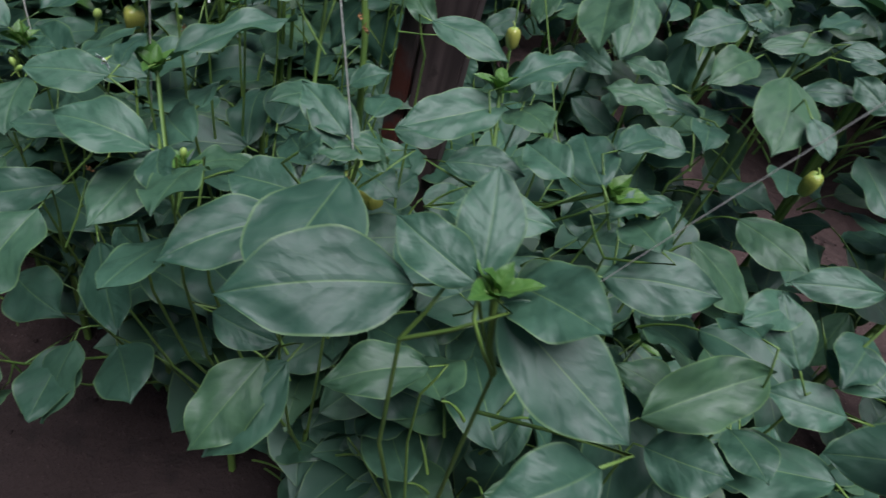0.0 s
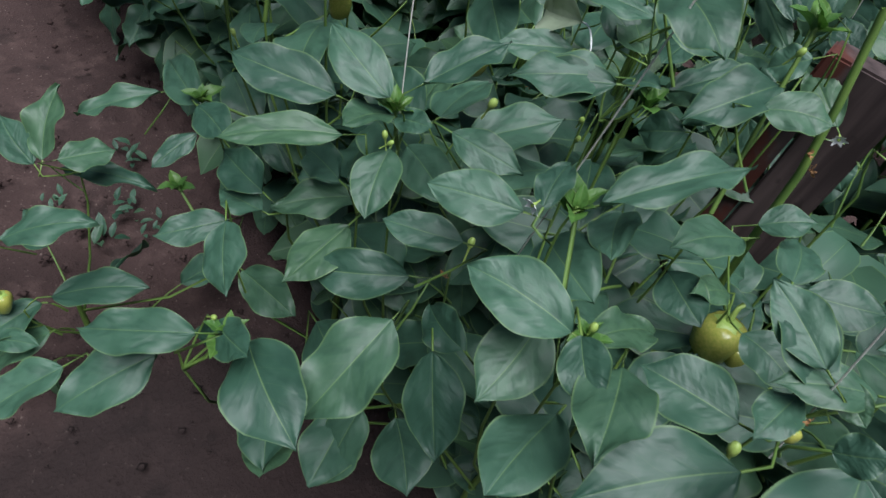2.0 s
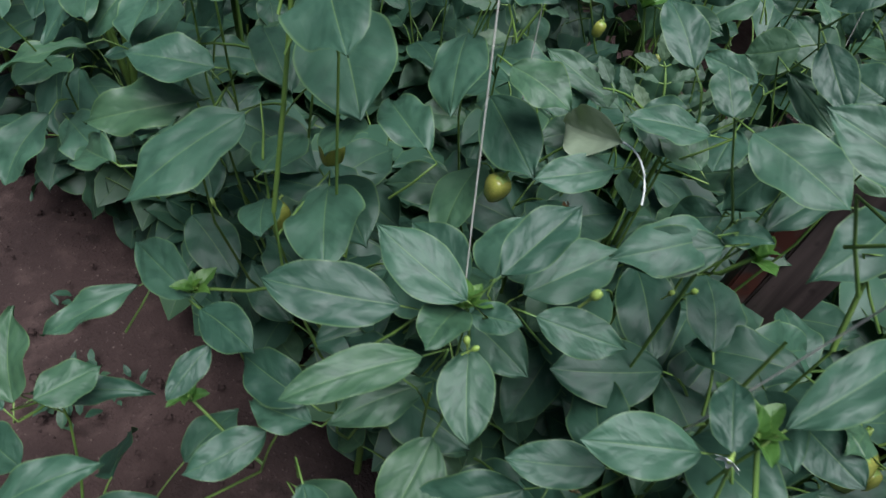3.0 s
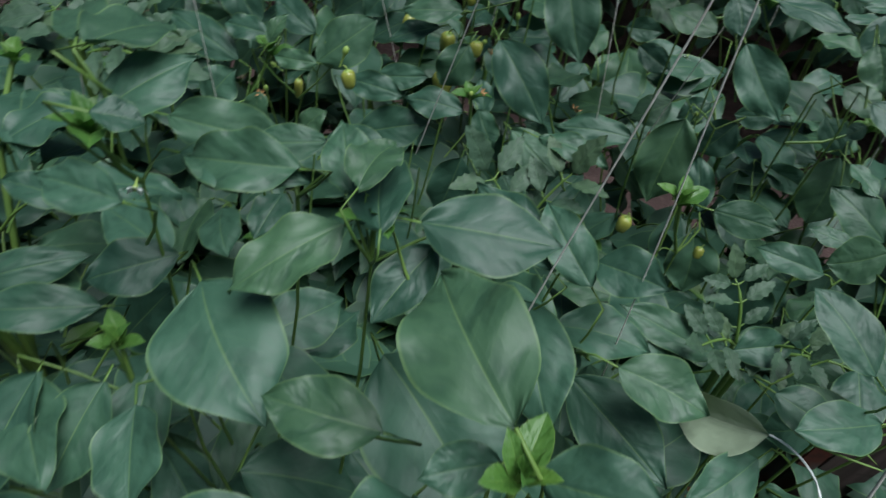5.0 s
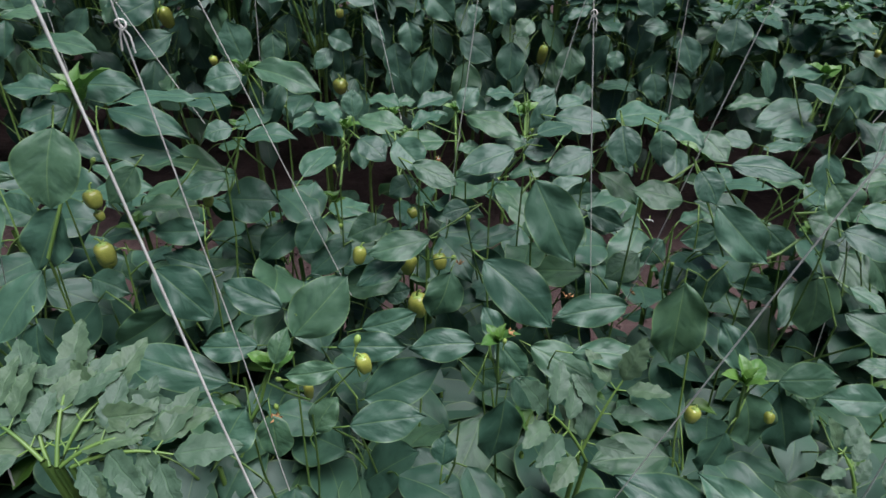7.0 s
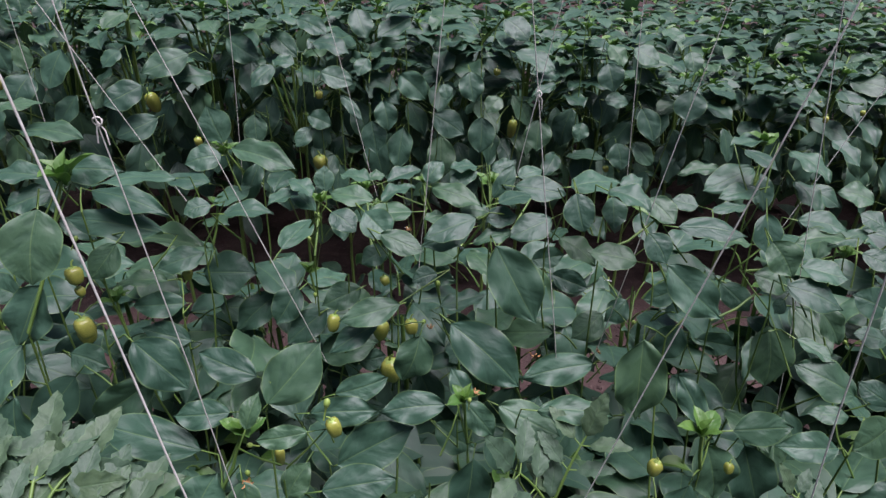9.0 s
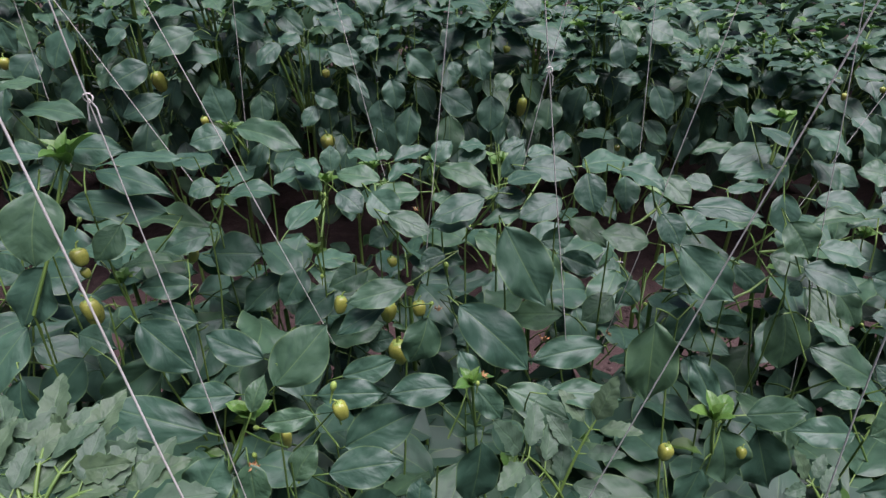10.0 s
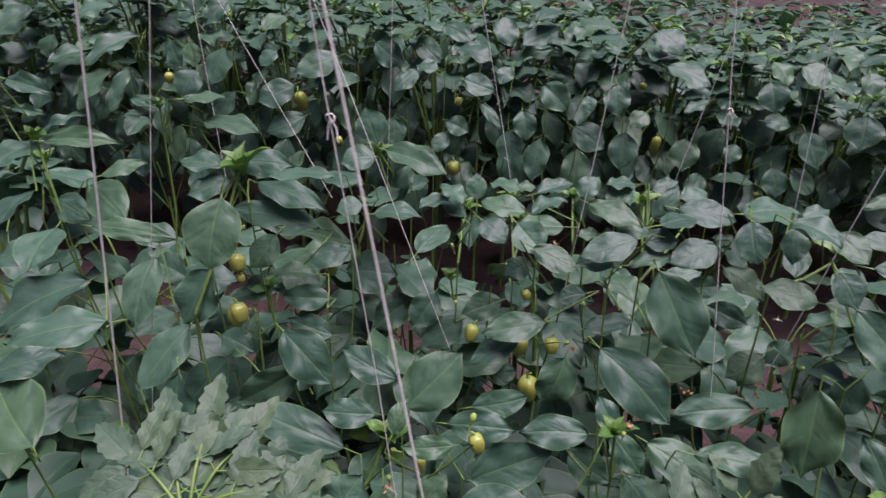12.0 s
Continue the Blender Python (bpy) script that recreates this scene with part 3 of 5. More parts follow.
twine((0.161, 1.1, 0.792), (0.292, 1.1, 1.495), 0.0006)
twine((0.371, 1.1, 0.752), (0.318, 1.1, 1.627), 0.0006)
twine((0.254, 0.75, 0.651), (0.504, 0.75, 1.978), 0.0006)
twine((0.515, 0.7, 0.607), (0.325, 0.7, 1.985), 0.0006)
twine((0.615, 0.95, 0.757), (0.824, 0.95, 1.276), 0.0006)
twine((1.032, 0.14, 0.702), (1.245, 0.14, 1.231), 0.0004)


def knot(at, size):
    """A knot in the twine with two loose ends."""
    at = Vector(at)
    v, f = [], []
    ring = [Vector((math.cos(a), 0.3 * math.sin(2 * a), math.sin(a))) * size * 0.5 for a in (2 * math.pi * i / 12 for i in range(13))]
    tube(v, f, ring, [size * 0.09] * 13, 5)
    tube(v, f, [Vector((0, 0, 0)), Vector((size * 0.6, 0, -size)), Vector((size * 0.7, 0, -size * 2.6))], [size * 0.09] * 3, 5)
    tube(v, f, [Vector((0, 0, 0)), Vector((-size * 0.3, 0, -size)), Vector((-size * 0.5, 0, -size * 2.4))], [size * 0.09] * 3, 5)
    ob = new("twine_knot", as_mesh("twine_knot", v, f, [TWINE]))
    ob.location = at
    tagged(ob, "small knot with loose ends in the twine", "twine", "twine knots")


# ---- the near and the second row ----
knot((-0.182, 0.314, 1.108), 0.005)
knot((0.119, 0.700, 1.027), 0.007)
bed_plant((-0.603, 0.303), 0.66, "near", [
    (-0.661, 0.271, 0.595, -0.632, 0.17, 0.514, 0.078, 30),
    (-0.444, 0.29, 0.663, -0.487, 0.191, 0.617, 0.074, 30),
    (-0.642, 0.305, 0.567, -0.754, 0.295, 0.548, 0.054, 30),
])
bed_plant((-0.187, 0.137), 0.78, "near", [
    (-0.199, -0.023, 0.478, -0.177, -0.106, 0.42, 0.066, 30),
    (-0.125, 0.138, 0.562, -0.178, 0.054, 0.542, 0.046, 30),
    (-0.247, 0.035, 0.514, -0.213, -0.042, 0.52, 0.067, 30),
    (-0.079, 0.04, 0.704, -0.075, -0.04, 0.643, 0.051, 30),
    (-0.112, 0.119, 0.67, -0.199, 0.067, 0.666, 0.04, 30),
    (-0.183, -0.036, 0.62, -0.31, -0.027, 0.601, 0.062, 30),
    (-0.132, 0.021, 0.594, -0.187, -0.069, 0.562, 0.037, 30),
    (-0.192, -0.005, 0.464, -0.078, -0.015, 0.472, 0.063, 30),
    (-0.299, 0.302, 0.697, -0.338, 0.219, 0.675, 0.061, 30),
    (-0.228, 0.209, 0.663, -0.305, 0.191, 0.667, 0.037, 30),
    (-0.312, 0.117, 0.58, -0.227, 0.203, 0.595, 0.042, 30),
    (-0.133, 0.245, 0.775, -0.027, 0.275, 0.768, 0.05, 30),
    (-0.104, 0.188, 0.675, -0.204, 0.212, 0.665, 0.054, 30),
], flowers=[(-0.338, 0.056, 0.721, 0.016)])
bed_plant((-0.032, 0.171), 0.91, "near", [
    (-0.051, 0.118, 0.875, -0.021, 0.169, 0.897, 0.04, 30),
    (-0.037, 0.157, 0.83, 0.05, 0.173, 0.833, 0.039, 30),
    (-0.006, 0.083, 0.856, -0.062, 0.078, 0.853, 0.029, 30),
    (-0.045, 0.145, 0.743, -0.091, 0.1, 0.731, 0.043, 30),
    (-0.037, 0.054, 0.704, -0.036, -0.01, 0.659, 0.051, 30),
    (-0.035, 0.101, 0.891, -0.015, 0.117, 0.883, 0.022, 30),
    (-0.037, 0.087, 0.672, -0.007, 0.017, 0.647, 0.05, 30),
    (-0.102, 0.039, 0.684, -0.025, -0.014, 0.685, 0.053, 30),
    (-0.055, 0.125, 0.912, -0.056, 0.189, 0.898, 0.047, 30),
    (-0.074, 0.136, 0.905, -0.121, 0.185, 0.894, 0.036, 30),
    (0.045, 0.203, 0.845, -0.008, 0.185, 0.833, 0.027, 30),
    (0.045, 0.171, 0.843, -0.032, 0.156, 0.83, 0.042, 30),
    (-0.008, 0.201, 0.824, -0.021, 0.172, 0.819, 0.024, 30),
], tufts=[(-0.05, 0.108, 0.874, 0.045), (-0.058, 0.087, 0.7, 0.04)], flowers=[(-0.019, 0.103, 0.846, 0.018)])
bed_plant((0.077, 0.116), 0.86, "near", [
    (0.151, -0.059, 0.469, 0.044, -0.056, 0.462, 0.054, 30),
    (-0.001, 0.119, 0.762, 0.095, 0.054, 0.754, 0.081, 30),
    (0.081, 0.164, 0.82, 0.037, 0.101, 0.791, 0.043, 30),
    (0.164, 0.061, 0.795, 0.097, 0.052, 0.792, 0.04, 30),
    (-0.009, 0.051, 0.701, 0.035, -0.006, 0.688, 0.051, 30),
    (0.114, 0.029, 0.69, 0.046, -0.016, 0.686, 0.053, 30),
    (0.138, 0.179, 0.816, 0.122, 0.126, 0.787, 0.036, 30),
    (0.112, 0.15, 0.841, 0.084, 0.216, 0.843, 0.042, 30),
    (0.089, 0.025, 0.643, 0.025, -0.061, 0.618, 0.051, 30),
    (0.067, 0.005, 0.603, 0.097, -0.044, 0.633, 0.051, 30),
    (0.082, -0.068, 0.612, 0.013, -0.062, 0.581, 0.042, 30),
    (0.081, 0.173, 0.838, 0.05, 0.213, 0.857, 0.033, 30),
    (0.093, 0.156, 0.859, 0.093, 0.205, 0.861, 0.034, 30),
], tufts=[(0.1, 0.166, 0.833, 0.045)], buds=[(0.097, 0.013, 0.52, 0.007)], fruits=[(0.121, 0.081, 0.472, 0.03, 1.3)])
bed_plant((0.196, 0.113), 0.88, "near", [
    (0.164, 0.021, 0.673, 0.14, -0.09, 0.618, 0.067, 30),
    (0.118, 0.162, 0.708, 0.234, 0.092, 0.675, 0.1, 30),
    (0.16, 0.119, 0.535, 0.263, 0.082, 0.535, 0.076, 30),
    (0.294, 0.118, 0.665, 0.211, 0.156, 0.655, 0.05, 30),
    (0.196, 0.011, 0.634, 0.167, 0.082, 0.622, 0.05, 30),
    (0.224, 0.042, 0.88, 0.166, 0.105, 0.875, 0.056, 30),
    (0.129, 0.17, 0.84, 0.211, 0.192, 0.842, 0.053, 30),
    (0.224, 0.047, 0.843, 0.195, 0.023, 0.845, 0.023, 30),
    (0.194, 0.03, 0.813, 0.182, -0.016, 0.835, 0.037, 30),
    (0.227, 0.016, 0.812, 0.183, -0.032, 0.81, 0.03, 30),
    (0.18, 0.024, 0.581, 0.223, -0.015, 0.589, 0.042, 30),
    (0.201, 0.121, 0.647, 0.227, 0.056, 0.648, 0.046, 30),
], tufts=[(0.149, -0.053, 0.476, 0.045)], fruits=[(0.163, 0.124, 0.578, 0.03, 1.3), (0.165, 0.126, 0.577, 0.026, 1.2)])
bed_plant((0.266, 0.341), 0.75, "near", [
    (0.188, 0.303, 0.67, 0.254, 0.202, 0.64, 0.07, 30),
    (0.225, 0.295, 0.662, 0.31, 0.302, 0.67, 0.051, 30),
    (0.255, 0.27, 0.636, 0.359, 0.217, 0.617, 0.067, 30),
    (0.334, 0.341, 0.656, 0.302, 0.282, 0.644, 0.039, 30),
    (0.372, 0.344, 0.655, 0.272, 0.333, 0.682, 0.038, 30),
    (0.283, 0.25, 0.696, 0.359, 0.247, 0.687, 0.05, 30),
    (0.237, 0.307, 0.742, 0.295, 0.287, 0.759, 0.044, 30),
    (0.241, 0.288, 0.731, 0.18, 0.339, 0.758, 0.041, 30),
    (0.205, 0.292, 0.729, 0.115, 0.342, 0.747, 0.046, 30),
], fruits=[(0.32, 0.224, 0.572, 0.03, 1.2)])
bed_plant((0.284, 0.08), 0.87, "near", [
    (0.382, -0.006, 0.635, 0.29, -0.065, 0.634, 0.051, 30),
    (0.348, -0.066, 0.474, 0.282, -0.085, 0.452, 0.039, 30),
    (0.194, -0.072, 0.501, 0.278, -0.072, 0.519, 0.044, 30),
    (0.337, -0.06, 0.491, 0.245, -0.066, 0.476, 0.05, 30),
    (0.23, -0.087, 0.496, 0.238, -0.144, 0.471, 0.029, 30),
    (0.24, 0.039, 0.859, 0.286, 0.036, 0.882, 0.036, 30),
    (0.215, 0.073, 0.593, 0.288, 0.001, 0.585, 0.076, 30),
    (0.256, 0.033, 0.832, 0.333, -0.023, 0.83, 0.066, 30),
    (0.379, 0.096, 0.563, 0.297, 0.108, 0.582, 0.058, 30),
], tufts=[(0.232, 0.03, 0.874, 0.036)])
bed_plant((0.417, 0.08), 0.68, "near", [
    (0.42, 0.025, 0.651, 0.334, 0.012, 0.676, 0.046, 30),
    (0.428, 0.053, 0.664, 0.439, 0.136, 0.696, 0.044, 30),
    (0.421, -0.021, 0.625, 0.369, -0.115, 0.611, 0.035, 30),
    (0.411, 0.035, 0.622, 0.423, -0.024, 0.637, 0.039, 30),
    (0.435, 0.022, 0.605, 0.482, -0.03, 0.581, 0.045, 30),
    (0.422, 0.033, 0.628, 0.462, 0.043, 0.644, 0.026, 30),
    (0.385, 0.084, 0.545, 0.475, 0.073, 0.547, 0.053, 30),
    (0.408, -0.126, 0.55, 0.473, -0.155, 0.534, 0.045, 30),
    (0.406, 0.019, 0.514, 0.367, -0.065, 0.498, 0.045, 30),
    (0.449, -0.024, 0.535, 0.467, -0.101, 0.513, 0.053, 30),
    (0.397, -0.005, 0.541, 0.324, -0.005, 0.525, 0.041, 30),
    (0.361, -0.098, 0.403, 0.444, -0.077, 0.407, 0.05, 30),
], tufts=[(0.415, 0.036, 0.635, 0.04)], buds=[(0.443, 0.015, 0.621, 0.005), (0.435, 0.014, 0.624, 0.006)])
bed_plant((0.433, 0.324), 0.78, "near", [
    (0.416, 0.26, 0.647, 0.367, 0.194, 0.638, 0.041, 30),
    (0.387, 0.367, 0.648, 0.438, 0.393, 0.658, 0.038, 30),
    (0.439, 0.272, 0.767, 0.384, 0.309, 0.793, 0.038, 30),
    (0.475, 0.284, 0.714, 0.411, 0.244, 0.714, 0.04, 30),
    (0.4, 0.107, 0.589, 0.372, 0.194, 0.591, 0.065, 30),
    (0.422, 0.13, 0.566, 0.468, 0.221, 0.603, 0.058, 30),
    (0.408, 0.296, 0.69, 0.466, 0.293, 0.677, 0.04, 30),
    (0.485, 0.282, 0.679, 0.424, 0.318, 0.689, 0.042, 30),
    (0.483, 0.3, 0.73, 0.45, 0.341, 0.75, 0.036, 30),
    (0.483, 0.37, 0.681, 0.491, 0.311, 0.665, 0.044, 30),
], withered=[(0.391, 0.246, 0.585, 0.012)])
bed_plant((0.535, 0.196), 0.77, "near", [
    (0.461, 0.069, 0.63, 0.53, 0.1, 0.626, 0.038, 30),
    (0.542, 0.157, 0.717, 0.483, 0.1, 0.699, 0.038, 30),
    (0.536, 0.176, 0.708, 0.568, 0.179, 0.726, 0.026, 30),
    (0.558, 0.211, 0.705, 0.586, 0.296, 0.728, 0.031, 30),
    (0.588, 0.035, 0.459, 0.518, 0.045, 0.442, 0.047, 30),
    (0.511, 0.226, 0.767, 0.594, 0.197, 0.766, 0.058, 30),
    (0.534, 0.164, 0.716, 0.485, 0.092, 0.703, 0.043, 30),
], tufts=[(0.565, 0.179, 0.71, 0.04)], buds=[(0.53, 0.158, 0.648, 0.005)])
bed_plant((0.523, 0.08), 0.62, "near", [
    (0.567, 0.006, 0.622, 0.511, -0.034, 0.613, 0.033, 30),
    (0.572, -0.055, 0.562, 0.592, -0.147, 0.508, 0.068, 30),
    (0.531, -0.008, 0.542, 0.466, -0.077, 0.519, 0.047, 30),
    (0.522, -0.157, 0.534, 0.623, -0.165, 0.536, 0.065, 30),
    (0.522, -0.195, 0.578, 0.463, -0.263, 0.553, 0.039, 30),
    (0.494, -0.219, 0.526, 0.487, -0.3, 0.494, 0.048, 30),
    (0.459, -0.283, 0.505, 0.457, -0.348, 0.48, 0.044, 30),
    (0.5, -0.173, 0.542, 0.553, -0.169, 0.569, 0.034, 30),
    (0.531, -0.049, 0.315, 0.583, -0.13, 0.302, 0.07, 30),
    (0.508, -0.123, 0.276, 0.548, -0.168, 0.303, 0.061, 30),
    (0.439, -0.046, 0.365, 0.545, -0.049, 0.381, 0.069, 30),
    (0.459, -0.114, 0.303, 0.546, -0.163, 0.303, 0.069, 30),
    (0.545, -0.046, 0.336, 0.581, -0.119, 0.282, 0.063, 30),
], tufts=[(0.511, -0.169, 0.544, 0.04)], buds=[(0.511, -0.169, 0.544, 0.005), (0.497, -0.174, 0.549, 0.005), (0.553, 0.033, 0.591, 0.007), (0.544, 0.128, 0.69, 0.005), (0.493, 0.074, 0.684, 0.008)], withered=[(0.56, 0.003, 0.571, 0.01)])
bed_plant((0.661, 0.08), 0.69, "near", [
    (0.602, 0.015, 0.689, 0.544, -0.026, 0.681, 0.039, 30),
    (0.689, -0.012, 0.676, 0.617, -0.044, 0.681, 0.047, 30),
    (0.659, 0.004, 0.642, 0.681, -0.069, 0.622, 0.05, 30),
    (0.594, -0.019, 0.513, 0.667, -0.056, 0.463, 0.06, 30),
    (0.713, -0.012, 0.6, 0.731, -0.095, 0.608, 0.056, 30),
    (0.694, -0.008, 0.676, 0.734, -0.034, 0.672, 0.033, 30),
    (0.691, 0.021, 0.645, 0.707, 0.084, 0.626, 0.037, 30),
    (0.569, -0.011, 0.313, 0.651, -0.05, 0.319, 0.075, 30),
    (0.68, -0.045, 0.614, 0.674, 0.012, 0.594, 0.037, 30),
], tufts=[(0.621, 0.045, 0.7, 0.05), (0.689, 0.016, 0.65, 0.03)], flowers=[(0.613, 0.006, 0.711, 0.018)], buds=[(0.689, 0.016, 0.66, 0.006)])
bed_plant((0.633, 0.165), 0.89, "near", [
    (0.632, 0.052, 0.708, 0.672, 0.157, 0.737, 0.036, 30),
    (0.597, 0.073, 0.842, 0.658, 0.042, 0.842, 0.038, 30),
    (0.634, 0.209, 0.745, 0.677, 0.237, 0.753, 0.035, 30),
    (0.687, 0.208, 0.648, 0.665, 0.129, 0.656, 0.043, 30),
    (0.622, 0.252, 0.748, 0.601, 0.167, 0.721, 0.044, 30),
    (0.601, 0.065, 0.631, 0.673, 0.038, 0.651, 0.056, 30),
    (0.614, 0.017, 0.704, 0.594, 0.059, 0.711, 0.027, 30),
    (0.622, 0.116, 0.659, 0.657, 0.061, 0.669, 0.039, 30),
    (0.665, 0.164, 0.605, 0.72, 0.139, 0.611, 0.043, 30),
    (0.615, 0.072, 0.868, 0.544, 0.064, 0.882, 0.034, 30),
    (0.582, 0.082, 0.893, 0.599, 0.12, 0.896, 0.021, 30),
], tufts=[(0.615, 0.262, 0.797, 0.05)], buds=[(0.623, 0.242, 0.78, 0.006)])
bed_plant((0.738, 0.286), 0.72, "near", [
    (0.747, 0.232, 0.63, 0.799, 0.271, 0.639, 0.043, 30),
    (0.684, 0.228, 0.654, 0.713, 0.257, 0.672, 0.031, 30),
    (0.737, 0.205, 0.651, 0.711, 0.27, 0.638, 0.039, 30),
    (0.709, 0.198, 0.605, 0.696, 0.144, 0.624, 0.029, 30),
    (0.74, 0.185, 0.594, 0.798, 0.183, 0.593, 0.043, 30),
    (0.713, 0.318, 0.717, 0.806, 0.338, 0.705, 0.046, 30),
], flowers=[(0.688, 0.224, 0.754, 0.015)], fruits=[(0.723, 0.215, 0.54, 0.05, 1.05), (0.797, 0.345, 0.727, 0.016, 1.6), (0.746, 0.219, 0.534, 0.022, 1.5)], withered=[(0.685, 0.239, 0.714, 0.01), (0.676, 0.24, 0.723, 0.008)], shoots=[(0.70, 0.25, 0.45, 0.684, 0.25, 0.62, 0.678, 0.25, 0.70, 0.667, 0.25, 0.76, 0.65, 0.25, 0.83, 0.0042)])
bed_plant((0.801, 0.08), 0.75, "near", [
    (0.723, 0.002, 0.673, 0.758, -0.063, 0.682, 0.049, 30),
    (0.788, 0.049, 0.664, 0.724, 0.031, 0.653, 0.049, 30),
    (0.808, 0.025, 0.662, 0.763, -0.068, 0.644, 0.057, 30),
    (0.804, 0.09, 0.689, 0.741, 0.104, 0.718, 0.039, 30),
    (0.797, 0.088, 0.678, 0.799, 0.037, 0.675, 0.028, 30),
    (0.805, 0.109, 0.694, 0.833, 0.099, 0.687, 0.021, 30),
    (0.82, 0.011, 0.739, 0.835, 0.015, 0.758, 0.021, 30),
    (0.84, 0.037, 0.717, 0.87, -0.074, 0.692, 0.076, 30),
    (0.852, -0.02, 0.565, 0.843, -0.098, 0.506, 0.059, 30),
    (0.824, 0.116, 0.697, 0.781, 0.065, 0.691, 0.031, 30),
    (0.795, 0.091, 0.706, 0.737, 0.098, 0.724, 0.035, 30),
    (0.782, -0.035, 0.579, 0.842, -0.02, 0.579, 0.035, 30),
    (0.835, -0.027, 0.56, 0.833, -0.104, 0.512, 0.054, 30),
], buds=[(0.797, 0.035, 0.659, 0.008)], fruits=[(0.809, 0.066, 0.672, 0.012, 1)], withered=[(0.811, 0.076, 0.677, 0.01)])
bed_plant((0.898, 0.291), 0.78, "near", [
    (0.862, 0.227, 0.721, 0.806, 0.148, 0.698, 0.051, 30),
    (0.861, 0.247, 0.709, 0.917, 0.212, 0.728, 0.046, 30),
    (0.86, 0.228, 0.74, 0.899, 0.296, 0.761, 0.037, 30),
    (0.886, 0.121, 0.67, 0.966, 0.161, 0.682, 0.041, 30),
    (0.981, 0.186, 0.723, 0.934, 0.245, 0.724, 0.047, 30),
    (0.974, 0.369, 0.725, 0.908, 0.348, 0.723, 0.032, 30),
    (0.858, 0.426, 0.78, 0.897, 0.328, 0.762, 0.056, 30),
    (0.849, 0.167, 0.677, 0.914, 0.196, 0.686, 0.038, 30),
    (0.956, 0.179, 0.718, 0.905, 0.201, 0.713, 0.039, 30),
    (0.93, 0.096, 0.621, 0.846, 0.123, 0.613, 0.06, 30),
    (0.848, 0.403, 0.728, 0.899, 0.397, 0.719, 0.032, 30),
], tufts=[(0.852, 0.228, 0.735, 0.045), (0.986, 0.212, 0.706, 0.045)])
bed_plant((0.991, 0.08), 0.81, "near", [
    (0.968, -0.067, 0.782, 0.907, -0.131, 0.775, 0.05, 30),
    (0.993, -0.057, 0.796, 0.944, -0.056, 0.804, 0.029, 30),
    (0.993, -0.054, 0.798, 0.969, -0.014, 0.827, 0.032, 30),
    (1.006, -0.05, 0.787, 1.085, -0.055, 0.762, 0.047, 30),
    (1.003, -0.029, 0.782, 1.055, -0.052, 0.808, 0.043, 30),
    (1.081, -0.056, 0.737, 1.048, -0.109, 0.733, 0.038, 30),
    (0.942, 0.051, 0.574, 0.882, -0.012, 0.555, 0.049, 30),
], tufts=[(1.001, -0.052, 0.796, 0.035)])
bed_plant((1.025, 0.351), 0.78, "near", [
    (1.016, 0.179, 0.649, 1.107, 0.218, 0.665, 0.057, 30),
    (0.974, 0.215, 0.74, 0.994, 0.278, 0.734, 0.031, 30),
    (0.994, 0.196, 0.697, 1.033, 0.246, 0.703, 0.027, 30),
    (1.047, 0.191, 0.693, 1.008, 0.231, 0.677, 0.043, 30),
    (1.054, 0.435, 0.777, 1.078, 0.327, 0.745, 0.061, 30),
    (1, 0.412, 0.713, 0.915, 0.387, 0.709, 0.028, 30),
    (1.09, 0.371, 0.774, 1.12, 0.349, 0.755, 0.024, 30),
    (1.012, 0.395, 0.715, 1.027, 0.326, 0.72, 0.038, 30),
    (1.012, 0.336, 0.709, 0.963, 0.324, 0.702, 0.034, 30),
])
bed_plant((1.177, 0.272), 0.7, "near", [
    (1.103, 0.132, 0.579, 1.176, 0.224, 0.622, 0.057, 30),
    (1.189, 0.226, 0.636, 1.145, 0.26, 0.674, 0.042, 30),
    (1.241, 0.231, 0.616, 1.175, 0.212, 0.609, 0.042, 30),
    (1.213, 0.297, 0.697, 1.143, 0.265, 0.679, 0.034, 30),
    (1.122, 0.143, 0.54, 1.189, 0.141, 0.572, 0.057, 30),
    (1.254, 0.247, 0.644, 1.203, 0.268, 0.638, 0.045, 30),
    (1.174, 0.195, 0.564, 1.212, 0.152, 0.577, 0.048, 30),
    (1.232, 0.302, 0.649, 1.219, 0.222, 0.645, 0.043, 30),
    (1.147, 0.2, 0.663, 1.118, 0.242, 0.632, 0.043, 30),
    (1.166, 0.273, 0.663, 1.127, 0.209, 0.66, 0.038, 30),
])
bed_plant((-0.757, 0.818), 1.02, "second", [
    (-0.763, 0.733, 0.761, -0.768, 0.668, 0.757, 0.05, 38),
    (-0.78, 0.724, 1.016, -0.705, 0.716, 1.002, 0.027, 38),
    (-0.865, 0.803, 0.952, -0.797, 0.797, 0.945, 0.015, 38),
    (-0.762, 0.728, 0.927, -0.795, 0.673, 0.906, 0.051, 38),
    (-0.768, 0.743, 0.935, -0.719, 0.777, 0.957, 0.021, 38),
    (-0.68, 0.897, 0.945, -0.737, 0.903, 0.948, 0.022, 38),
    (-0.7, 0.913, 0.929, -0.749, 0.887, 0.922, 0.013, 38),
    (-0.755, 0.689, 0.872, -0.767, 0.631, 0.844, 0.047, 38),
], tufts=[(-0.685, 0.9, 0.943, 0.04)])
